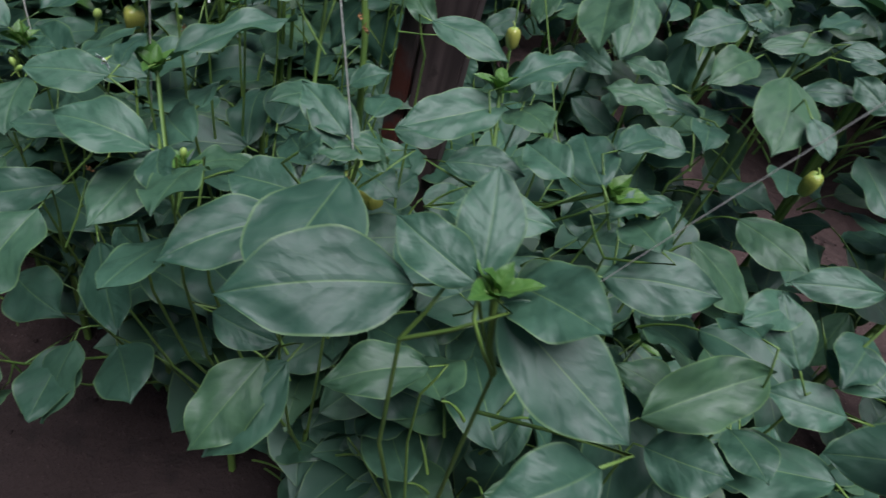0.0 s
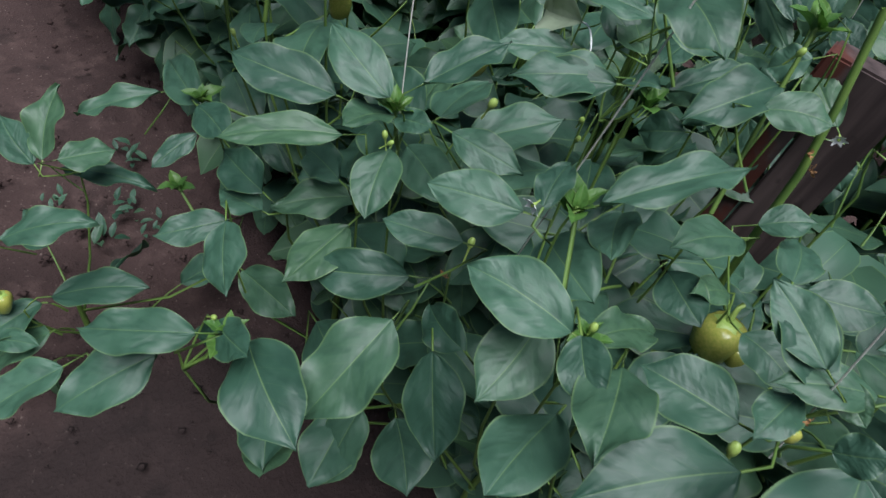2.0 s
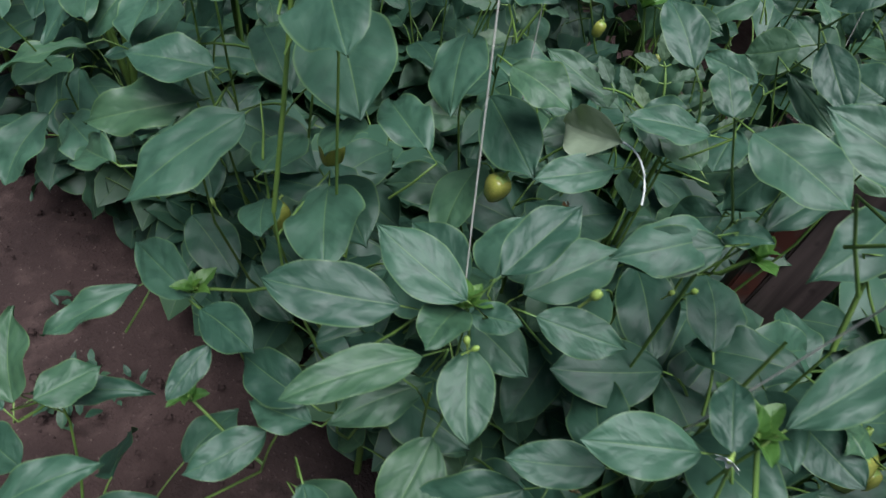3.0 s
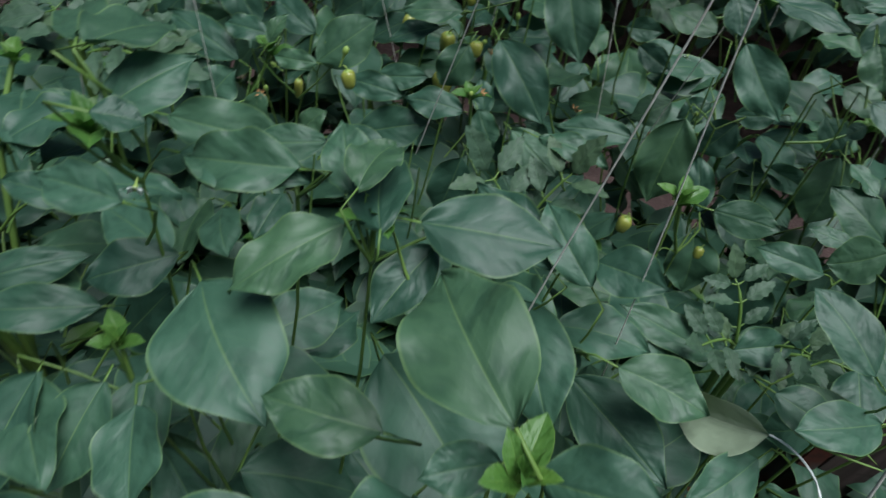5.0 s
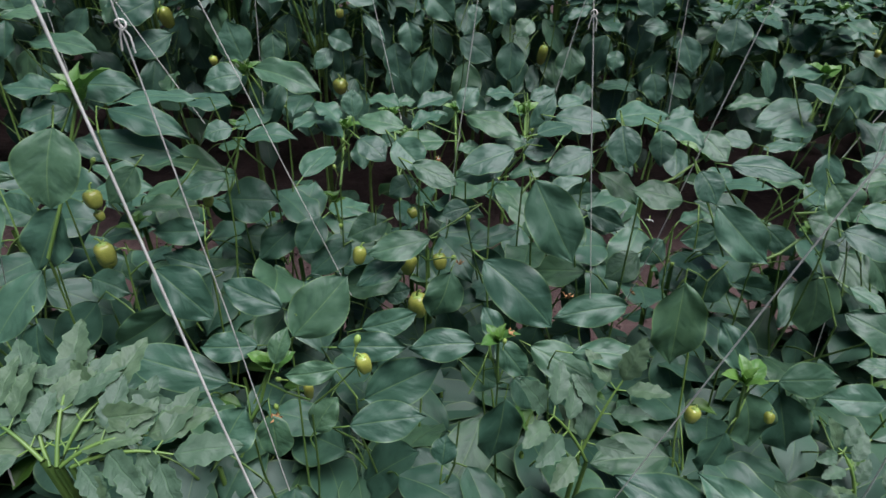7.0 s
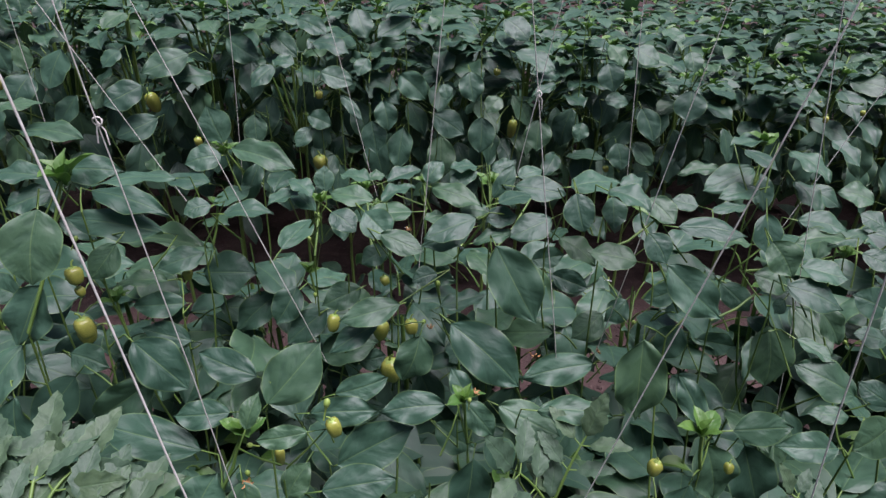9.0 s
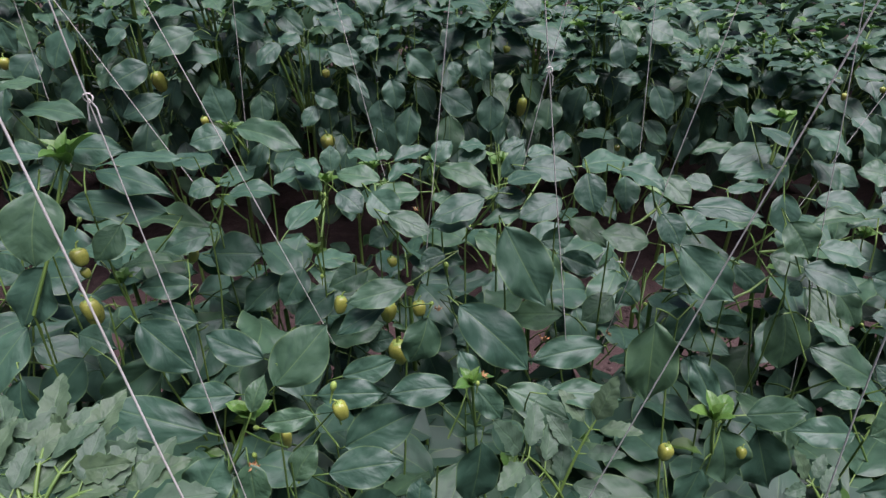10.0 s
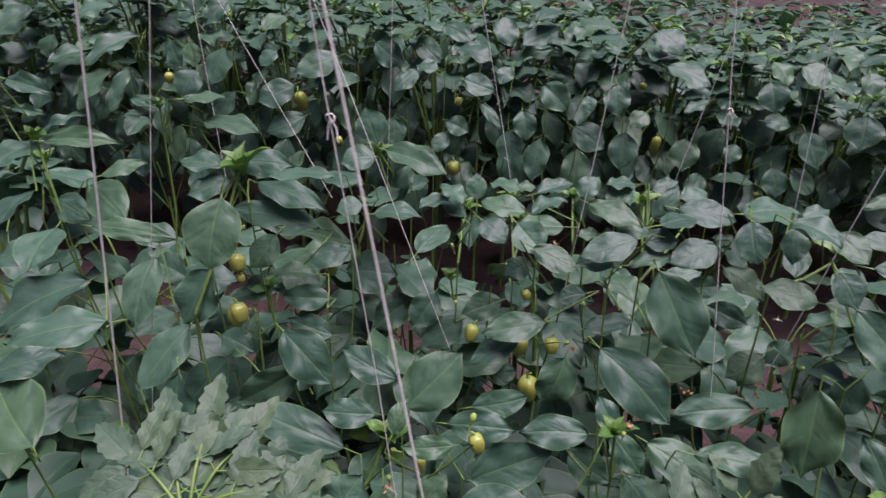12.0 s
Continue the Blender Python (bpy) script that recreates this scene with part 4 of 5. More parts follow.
bed_plant((-0.68, 0.7), 0.94, "second", [
    (-0.636, 0.611, 0.788, -0.746, 0.55, 0.734, 0.069, 38),
    (-0.56, 0.541, 0.779, -0.67, 0.499, 0.762, 0.056, 38),
    (-0.767, 0.604, 0.801, -0.705, 0.636, 0.816, 0.045, 38),
    (-0.723, 0.697, 0.943, -0.61, 0.703, 0.943, 0.031, 38),
    (-0.751, 0.716, 0.848, -0.675, 0.684, 0.837, 0.041, 38),
    (-0.702, 0.73, 0.868, -0.608, 0.671, 0.848, 0.056, 38),
    (-0.692, 0.745, 0.879, -0.636, 0.775, 0.892, 0.029, 38),
    (-0.71, 0.66, 0.834, -0.695, 0.582, 0.811, 0.06, 38),
    (-0.557, 0.7, 0.751, -0.62, 0.715, 0.768, 0.044, 50),
], tufts=[(-0.758, 0.72, 0.942, 0.05)])
bed_plant((-0.551, 0.808), 0.97, "second", [
    (-0.653, 0.659, 0.842, -0.535, 0.661, 0.832, 0.031, 38),
    (-0.554, 0.75, 0.617, -0.494, 0.739, 0.598, 0.047, 60),
    (-0.544, 0.75, 0.995, -0.488, 0.757, 0.998, 0.027, 20),
    (-0.544, 0.85, 0.597, -0.514, 0.829, 0.554, 0.048, 65),
], fruits=[(-0.567, 0.821, 0.603, 0.03, 1.4)])
bed_plant((-0.508, 0.595), 0.89, "second", [
    (-0.642, 0.443, 0.766, -0.567, 0.477, 0.78, 0.038, 38),
    (-0.548, 0.388, 0.733, -0.641, 0.453, 0.756, 0.074, 38),
    (-0.562, 0.649, 0.811, -0.571, 0.592, 0.732, 0.053, 38),
    (-0.481, 0.578, 0.762, -0.528, 0.522, 0.697, 0.05, 38),
    (-0.506, 0.68, 0.631, -0.576, 0.65, 0.548, 0.06, 70),
    (-0.483, 0.54, 0.716, -0.473, 0.513, 0.641, 0.049, 70),
    (-0.468, 0.62, 0.818, -0.501, 0.594, 0.747, 0.059, 70),
    (-0.45, 0.66, 0.94, -0.511, 0.665, 0.941, 0.035, 20),
    (-0.444, 0.66, 0.922, -0.492, 0.637, 0.908, 0.035, 30),
    (-0.401, 0.66, 0.705, -0.327, 0.63, 0.65, 0.063, 62),
    (-0.4, 0.56, 0.944, -0.408, 0.528, 0.874, 0.06, 65),
    (-0.384, 0.66, 0.647, -0.475, 0.64, 0.589, 0.054, 70),
], tufts=[(-0.427, 0.66, 0.944, 0.079)], buds=[(-0.449, 0.68, 0.848, 0.006)], fruits=[(-0.487, 0.7, 0.699, 0.028, 1.15), (-0.471, 0.69, 0.79, 0.024, 1), (-0.471, 0.69, 0.765, 0.014, 1)])
bed_plant((-0.41, 0.792), 0.93, "second", [
    (-0.521, 0.75, 0.965, -0.432, 0.728, 0.961, 0.037, 10),
    (-0.471, 0.78, 0.871, -0.353, 0.739, 0.853, 0.042, 25),
    (-0.452, 0.7, 0.933, -0.376, 0.697, 0.932, 0.041, 30),
    (-0.423, 0.72, 0.821, -0.457, 0.696, 0.779, 0.041, 60),
    (-0.406, 0.8, 0.716, -0.479, 0.787, 0.712, 0.037, 15),
    (-0.384, 0.85, 0.862, -0.498, 0.827, 0.858, 0.048, 10),
    (-0.375, 0.78, 0.688, -0.455, 0.777, 0.685, 0.041, 40),
    (-0.369, 0.88, 0.73, -0.526, 0.901, 0.736, 0.049, 15),
    (-0.367, 0.74, 0.827, -0.504, 0.759, 0.839, 0.05, 35),
    (-0.366, 0.75, 0.64, -0.442, 0.76, 0.656, 0.042, 60),
    (-0.363, 0.85, 0.736, -0.433, 0.829, 0.718, 0.045, 40),
    (-0.339, 0.85, 0.818, -0.378, 0.835, 0.81, 0.037, 30),
], tufts=[(-0.462, 0.75, 0.717, 0.042)], fruits=[(-0.396, 0.85, 0.696, 0.018, 1)])
bed_plant((-0.352, 0.953), 0.92, "second", [
    (-0.383, 0.88, 0.683, -0.294, 0.879, 0.683, 0.074, 62),
    (-0.347, 0.88, 0.841, -0.419, 0.895, 0.844, 0.051, 10),
    (-0.346, 0.88, 0.805, -0.294, 0.922, 0.82, 0.046, 20),
    (-0.34, 0.95, 0.884, -0.363, 0.965, 0.94, 0.053, 75),
    (-0.339, 0.93, 0.869, -0.396, 0.917, 0.858, 0.046, 40),
    (-0.326, 0.95, 0.512, -0.37, 0.932, 0.473, 0.048, 65),
    (-0.285, 0.95, 0.852, -0.316, 0.925, 0.784, 0.032, 70),
], tufts=[(-0.341, 0.95, 0.872, 0.053), (-0.347, 0.9, 0.801, 0.042)])
bed_plant((-0.218, 0.549), 0.74, "second", [
    (-0.264, 0.5, 0.673, -0.394, 0.525, 0.692, 0.048, 38),
    (-0.252, 0.42, 0.654, -0.226, 0.447, 0.697, 0.051, 58),
    (-0.238, 0.64, 0.663, -0.319, 0.663, 0.685, 0.045, 45),
    (-0.232, 0.52, 0.711, -0.295, 0.518, 0.708, 0.035, 50),
    (-0.223, 0.62, 0.633, -0.155, 0.666, 0.7, 0.072, 55),
    (-0.208, 0.46, 0.668, -0.201, 0.439, 0.624, 0.041, 65),
    (-0.202, 0.48, 0.724, -0.19, 0.505, 0.754, 0.023, 50),
    (-0.177, 0.5, 0.593, -0.151, 0.524, 0.628, 0.036, 55),
    (-0.137, 0.48, 0.72, -0.192, 0.474, 0.714, 0.025, 40),
], tufts=[(-0.214, 0.5, 0.705, 0.053)], buds=[(-0.204, 0.49, 0.691, 0.006), (-0.122, 0.52, 0.723, 0.008), (-0.206, 0.474, 0.665, 0.006)], fruits=[(-0.119, 0.52, 0.687, 0.02, 1.2), (-0.176, 0.5, 0.662, 0.013, 2.2)], withered=[(-0.203, 0.46, 0.665, 0.012)])
bed_plant((-0.244, 0.909), 0.87, "second", [
    (-0.322, 0.85, 0.804, -0.246, 0.849, 0.804, 0.045, 15),
    (-0.32, 0.93, 0.88, -0.214, 0.891, 0.858, 0.047, 30),
    (-0.268, 0.9, 0.631, -0.341, 0.867, 0.572, 0.053, 60),
    (-0.227, 0.86, 0.669, -0.26, 0.829, 0.616, 0.051, 60),
    (-0.206, 0.85, 0.841, -0.245, 0.814, 0.834, 0.036, 10),
    (-0.179, 0.82, 0.846, -0.219, 0.855, 0.859, 0.034, 20),
    (-0.179, 0.85, 0.629, -0.244, 0.823, 0.581, 0.051, 60),
    (-0.177, 0.82, 0.822, -0.227, 0.883, 0.833, 0.028, 10),
    (-0.162, 0.84, 0.846, -0.164, 0.856, 0.881, 0.03, 65),
    (-0.149, 0.8, 0.831, -0.112, 0.775, 0.811, 0.039, 40),
    (-0.116, 0.82, 0.691, -0.177, 0.801, 0.668, 0.045, 50),
], tufts=[(-0.196, 0.95, 0.784, 0.053), (-0.201, 0.85, 0.706, 0.037)], buds=[(-0.193, 0.92, 0.771, 0.005), (-0.207, 0.9, 0.735, 0.006), (-0.185, 0.8, 0.689, 0.006)], fruits=[(-0.154, 0.78, 0.651, 0.022, 1.4)])
bed_plant((-0.069, 0.626), 0.77, "second", [
    (-0.163, 0.6, 0.635, -0.072, 0.602, 0.637, 0.04, 45),
    (-0.136, 0.64, 0.632, -0.064, 0.655, 0.648, 0.038, 45),
    (-0.134, 0.5, 0.606, -0.045, 0.509, 0.616, 0.048, 45),
    (-0.127, 0.57, 0.574, -0.028, 0.595, 0.616, 0.061, 58),
    (-0.099, 0.78, 0.84, -0.059, 0.747, 0.813, 0.046, 40),
    (-0.082, 0.72, 0.692, -0.149, 0.694, 0.66, 0.036, 50),
    (-0.074, 0.74, 0.826, -0.015, 0.721, 0.807, 0.036, 45),
    (-0.049, 0.72, 0.725, -0.134, 0.703, 0.707, 0.042, 45),
    (-0.026, 0.43, 0.634, -0.023, 0.449, 0.661, 0.028, 55),
    (-0.021, 0.68, 0.701, -0.046, 0.66, 0.639, 0.055, 72),
    (0.003, 0.78, 0.74, -0.034, 0.77, 0.732, 0.031, 40),
    (0.013, 0.6, 0.648, -0.072, 0.594, 0.641, 0.043, 45),
], buds=[(-0.017, 0.741, 0.68, 0.007)], fruits=[(-0.08, 0.76, 0.649, 0.025, 1.5), (-0.037, 0.77, 0.652, 0.024, 1), (-0.067, 0.72, 0.606, 0.032, 1.3)])
bed_plant((-0.089, 0.97), 0.82, "second", [
    (-0.134, 0.85, 0.523, -0.085, 0.854, 0.531, 0.04, 60),
    (-0.108, 0.92, 0.835, -0.079, 0.927, 0.836, 0.024, 15),
    (-0.102, 0.9, 0.838, -0.152, 0.92, 0.841, 0.043, 10),
    (-0.09, 0.82, 0.84, -0.156, 0.84, 0.843, 0.042, 10),
    (-0.081, 0.85, 0.826, -0.031, 0.883, 0.835, 0.038, 15),
    (-0.077, 0.92, 0.83, -0.023, 0.952, 0.838, 0.036, 15),
    (-0.076, 0.85, 0.745, -0.115, 0.833, 0.725, 0.036, 50),
    (-0.034, 0.83, 0.817, -0.104, 0.822, 0.816, 0.05, 5),
    (-0.014, 0.88, 0.844, 0.013, 0.902, 0.871, 0.033, 50),
], tufts=[(-0.018, 1, 0.799, 0.042), (-0.098, 0.95, 0.769, 0.042), (-0.121, 1, 0.789, 0.042)], flowers=[(-0.044, 0.88, 0.767, 0.01)], fruits=[(-0.082, 0.84, 0.691, 0.017, 1)], withered=[(-0.043, 0.87, 0.768, 0.01)])
bed_plant((0.083, 0.647), 0.83, "second", [
    (0.002, 0.7, 0.521, 0.062, 0.68, 0.488, 0.052, 60),
    (0.007, 0.78, 0.68, 0.081, 0.8, 0.692, 0.034, 30),
    (0.012, 0.8, 0.64, 0.065, 0.79, 0.623, 0.044, 60),
    (0.015, 0.8, 0.826, -0.017, 0.79, 0.822, 0.024, 20),
    (0.021, 0.68, 0.72, 0.113, 0.637, 0.647, 0.068, 60),
    (0.037, 0.58, 0.671, 0.073, 0.559, 0.634, 0.035, 60),
    (0.042, 0.6, 0.652, 0.02, 0.624, 0.691, 0.029, 58),
    (0.045, 0.52, 0.637, 0.032, 0.498, 0.554, 0.057, 75),
    (0.049, 0.76, 0.824, -0.02, 0.74, 0.806, 0.037, 40),
    (0.055, 0.74, 0.85, -0.016, 0.719, 0.828, 0.043, 45),
    (0.055, 0.78, 0.791, 0.121, 0.793, 0.798, 0.03, 25),
    (0.075, 0.65, 0.536, 0.112, 0.627, 0.497, 0.047, 60),
], tufts=[(0.034, 0.55, 0.705, 0.042)], flowers=[(0.034, 0.706, 0.825, 0.013)], buds=[(0.039, 0.53, 0.718, 0.005)], withered=[(-0.008, 0.75, 0.664, 0.012), (0.047, 0.55, 0.713, 0.01), (0.142, 0.7, 0.648, 0.016)])
bed_plant((0.107, 0.948), 0.83, "second", [
    (-0.005, 0.82, 0.861, 0.067, 0.786, 0.846, 0.037, 25),
    (0.065, 0.9, 0.858, 0.021, 0.873, 0.835, 0.032, 40),
    (0.066, 0.9, 0.863, 0.021, 0.889, 0.862, 0.034, 5),
    (0.074, 0.8, 0.817, 0.121, 0.809, 0.822, 0.037, 25),
    (0.079, 0.8, 0.83, 0.035, 0.806, 0.832, 0.034, 20),
    (0.087, 0.88, 0.862, 0.124, 0.896, 0.875, 0.026, 40),
    (0.087, 0.84, 0.836, 0.119, 0.865, 0.88, 0.028, 60),
    (0.091, 0.8, 0.845, 0.142, 0.822, 0.849, 0.042, 10),
    (0.128, 0.88, 0.854, 0.167, 0.896, 0.859, 0.033, 15),
    (0.71, 1.05, 0.857, 0.739, 0.995, 0.825, 0.041, 30),
], tufts=[(0.098, 1, 0.799, 0.053), (0.182, 1, 0.789, 0.042)], buds=[(0.077, 0.9, 0.795, 0.005), (0.101, 0.92, 0.798, 0.006), (0.005, 0.82, 0.697, 0.008)])
bed_plant((0.273, 0.85), 0.84, "second", [
    (0.079, 0.7, 0.829, 0.134, 0.664, 0.731, 0.069, 70),
    (0.119, 0.84, 0.854, 0.193, 0.827, 0.847, 0.046, 30),
    (0.16, 0.88, 0.707, 0.216, 0.886, 0.714, 0.037, 50),
    (0.169, 0.8, 0.821, 0.107, 0.777, 0.801, 0.046, 40),
    (0.184, 0.8, 0.789, 0.234, 0.769, 0.759, 0.04, 45),
    (0.189, 0.85, 0.698, 0.246, 0.833, 0.681, 0.038, 45),
    (0.196, 0.78, 0.869, 0.207, 0.753, 0.822, 0.044, 60),
    (0.197, 0.82, 0.862, 0.273, 0.833, 0.863, 0.06, 5),
    (0.23, 0.7, 0.635, 0.123, 0.684, 0.621, 0.047, 40),
    (0.235, 0.76, 0.881, 0.283, 0.723, 0.868, 0.045, 20),
    (0.247, 0.78, 0.864, 0.249, 0.756, 0.824, 0.039, 60),
    (0.263, 0.8, 0.87, 0.299, 0.82, 0.877, 0.027, 20),
], tufts=[(0.326, 0.8, 0.823, 0.063)], flowers=[(0.255, 0.765, 0.738, 0.016)], buds=[(0.297, 0.75, 0.672, 0.006)], withered=[(0.249, 0.75, 0.62, 0.012)])
bed_plant((0.34, 0.574), 0.74, "second", [
    (0.082, 0.6, 0.647, 0.159, 0.57, 0.622, 0.047, 40),
    (0.125, 0.56, 0.675, 0.216, 0.553, 0.671, 0.036, 30),
    (0.275, 0.72, 0.794, 0.21, 0.732, 0.802, 0.043, 35),
    (0.276, 0.7, 0.847, 0.299, 0.68, 0.812, 0.039, 60),
    (0.28, 0.66, 0.708, 0.278, 0.629, 0.593, 0.073, 75),
    (0.301, 0.5, 0.614, 0.279, 0.485, 0.558, 0.047, 75),
    (0.309, 0.7, 0.8, 0.38, 0.666, 0.737, 0.056, 62),
    (0.332, 0.56, 0.652, 0.305, 0.596, 0.703, 0.034, 55),
    (0.334, 0.5, 0.7, 0.403, 0.502, 0.703, 0.039, 45),
    (0.337, 0.55, 0.629, 0.354, 0.53, 0.555, 0.062, 75),
    (0.343, 0.7, 0.703, 0.314, 0.687, 0.653, 0.05, 75),
    (0.436, 0.62, 0.552, 0.464, 0.596, 0.463, 0.075, 75),
], tufts=[(0.299, 0.5, 0.701, 0.053)], flowers=[(0.304, 0.51, 0.695, 0.013)], buds=[(0.255, 0.5, 0.651, 0.006)], fruits=[(0.257, 0.5, 0.642, 0.018, 1.2), (0.342, 0.5, 0.642, 0.012, 1.2)])
bed_plant((0.44, 0.754), 0.84, "second", [
    (0.264, 0.8, 0.655, 0.215, 0.781, 0.62, 0.048, 60),
    (0.298, 0.78, 0.862, 0.327, 0.742, 0.84, 0.039, 30),
    (0.318, 0.85, 0.648, 0.281, 0.832, 0.616, 0.042, 60),
    (0.322, 0.72, 0.846, 0.408, 0.703, 0.84, 0.042, 20),
    (0.37, 0.78, 0.85, 0.336, 0.792, 0.855, 0.032, 25),
    (0.425, 0.8, 0.605, 0.489, 0.794, 0.594, 0.041, 60),
    (0.428, 0.68, 0.846, 0.453, 0.658, 0.807, 0.045, 60),
    (0.428, 0.7, 0.785, 0.474, 0.685, 0.77, 0.04, 45),
    (0.435, 0.72, 0.866, 0.439, 0.697, 0.816, 0.048, 65),
    (0.442, 0.75, 0.805, 0.38, 0.756, 0.807, 0.04, 15),
    (0.451, 0.66, 0.792, 0.515, 0.634, 0.771, 0.044, 40),
    (0.457, 0.62, 0.738, 0.492, 0.587, 0.726, 0.025, 20),
], tufts=[(0.511, 0.8, 0.705, 0.042)])
bed_plant((0.494, 0.995), 0.89, "second", [
    (0.421, 0.9, 0.639, 0.362, 0.889, 0.623, 0.043, 55),
    (0.48, 0.85, 0.82, 0.415, 0.832, 0.816, 0.026, 10),
    (0.498, 1, 0.821, 0.42, 0.99, 0.815, 0.031, 30),
    (0.507, 0.88, 0.834, 0.435, 0.859, 0.827, 0.035, 20),
    (0.512, 0.92, 0.854, 0.425, 0.892, 0.825, 0.05, 45),
    (0.539, 0.95, 0.887, 0.472, 0.933, 0.884, 0.048, 10),
    (0.541, 0.85, 0.86, 0.565, 0.804, 0.822, 0.039, 40),
    (0.55, 0.72, 0.829, 0.478, 0.711, 0.827, 0.031, 10),
    (0.564, 0.75, 0.702, 0.6, 0.725, 0.649, 0.041, 65),
    (0.573, 0.57, 0.671, 0.532, 0.59, 0.694, 0.037, 50),
    (0.576, 0.62, 0.733, 0.535, 0.629, 0.74, 0.031, 40),
    (0.595, 0.66, 0.752, 0.55, 0.671, 0.771, 0.044, 60),
], tufts=[(0.536, 0.95, 0.89, 0.053)], flowers=[(0.586, 0.97, 0.892, 0.008)])
bed_plant((0.614, 0.867), 0.87, "second", [
    (0.462, 0.5, 0.672, 0.389, 0.502, 0.673, 0.036, 40),
    (0.467, 0.68, 0.758, 0.45, 0.667, 0.744, 0.021, 45),
    (0.469, 0.7, 0.703, 0.475, 0.676, 0.614, 0.07, 75),
    (0.469, 0.85, 0.68, 0.513, 0.823, 0.643, 0.042, 55),
    (0.475, 0.68, 0.809, 0.528, 0.659, 0.802, 0.041, 20),
    (0.477, 0.52, 0.702, 0.429, 0.523, 0.704, 0.024, 30),
    (0.48, 0.9, 0.891, 0.513, 0.853, 0.874, 0.039, 20),
    (0.482, 0.47, 0.74, 0.439, 0.456, 0.715, 0.048, 60),
    (0.498, 0.75, 0.842, 0.558, 0.731, 0.835, 0.037, 20),
    (0.504, 0.6, 0.516, 0.554, 0.579, 0.471, 0.036, 65),
    (0.519, 0.57, 0.688, 0.447, 0.596, 0.718, 0.05, 50),
    (0.521, 0.85, 0.906, 0.561, 0.8, 0.877, 0.045, 30),
], tufts=[(0.62, 0.8, 0.764, 0.047)], buds=[(0.63, 0.75, 0.635, 0.005)])
bed_plant((1.027, 0.545), 0.81, "second", [
    (0.867, 0.496, 0.782, 0.898, 0.406, 0.734, 0.056, 38),
    (0.978, 0.583, 0.769, 0.929, 0.517, 0.742, 0.047, 38),
    (1.073, 0.53, 0.797, 1.013, 0.471, 0.782, 0.029, 38),
    (1.055, 0.514, 0.809, 1.083, 0.587, 0.815, 0.035, 38),
    (1.095, 0.498, 0.796, 1.13, 0.502, 0.801, 0.02, 38),
    (1.076, 0.544, 0.793, 1.125, 0.555, 0.8, 0.022, 38),
    (1.068, 0.44, 0.767, 1.123, 0.46, 0.78, 0.027, 38),
    (1.148, 0.444, 0.782, 1.103, 0.456, 0.797, 0.029, 38),
    (1.015, 0.459, 0.773, 0.993, 0.382, 0.756, 0.041, 38),
    (0.958, 0.423, 0.727, 0.9, 0.417, 0.73, 0.026, 38),
    (0.96, 0.603, 0.779, 1.011, 0.597, 0.767, 0.027, 38),
    (0.625, 0.75, 0.83, 0.596, 0.771, 0.842, 0.038, 30),
], fruits=[(1.14, 0.55, 0.639, 0.024, 1.5)])
bed_plant((0.74, 0.62), 0.78, "second", [
    (0.586, 0.62, 0.792, 0.531, 0.587, 0.774, 0.028, 30),
    (0.565, 0.7, 0.817, 0.6, 0.679, 0.804, 0.033, 30),
    (0.621, 0.62, 0.736, 0.576, 0.629, 0.746, 0.028, 40),
    (0.606, 0.6, 0.715, 0.562, 0.583, 0.7, 0.039, 45),
    (0.631, 0.55, 0.702, 0.566, 0.56, 0.715, 0.045, 45),
    (0.618, 0.5, 0.678, 0.56, 0.505, 0.687, 0.036, 50),
    (0.661, 0.5, 0.612, 0.609, 0.508, 0.631, 0.038, 60),
    (0.614, 0.55, 0.586, 0.672, 0.539, 0.548, 0.046, 70),
    (0.569, 0.8, 0.809, 0.56, 0.774, 0.764, 0.038, 60),
    (0.634, 0.8, 0.848, 0.586, 0.815, 0.857, 0.042, 30),
    (0.559, 0.85, 0.848, 0.606, 0.826, 0.826, 0.037, 40),
    (0.602, 0.75, 0.821, 0.538, 0.733, 0.812, 0.031, 30),
])
bed_plant((0.52, 0.45), 0.72, "second", [
    (0.551, 0.47, 0.642, 0.462, 0.463, 0.619, 0.04, 45),
    (0.516, 0.42, 0.622, 0.46, 0.405, 0.586, 0.047, 55),
    (0.538, 0.42, 0.648, 0.513, 0.391, 0.577, 0.051, 65),
    (0.636, 0.45, 0.651, 0.565, 0.482, 0.673, 0.039, 50),
    (0.576, 0.42, 0.749, 0.531, 0.433, 0.753, 0.045, 50),
    (0.551, 0.46, 0.738, 0.511, 0.47, 0.738, 0.019, 15),
    (0.516, 0.4, 0.565, 0.467, 0.389, 0.53, 0.051, 60),
    (0.587, 0.4, 0.715, 0.557, 0.389, 0.687, 0.038, 60),
    (0.504, 0.42, 0.772, 0.556, 0.386, 0.738, 0.037, 55),
    (0.524, 0.42, 0.842, 0.491, 0.405, 0.806, 0.041, 60),
    (0.49, 0.43, 0.73, 0.566, 0.399, 0.706, 0.031, 55),
])
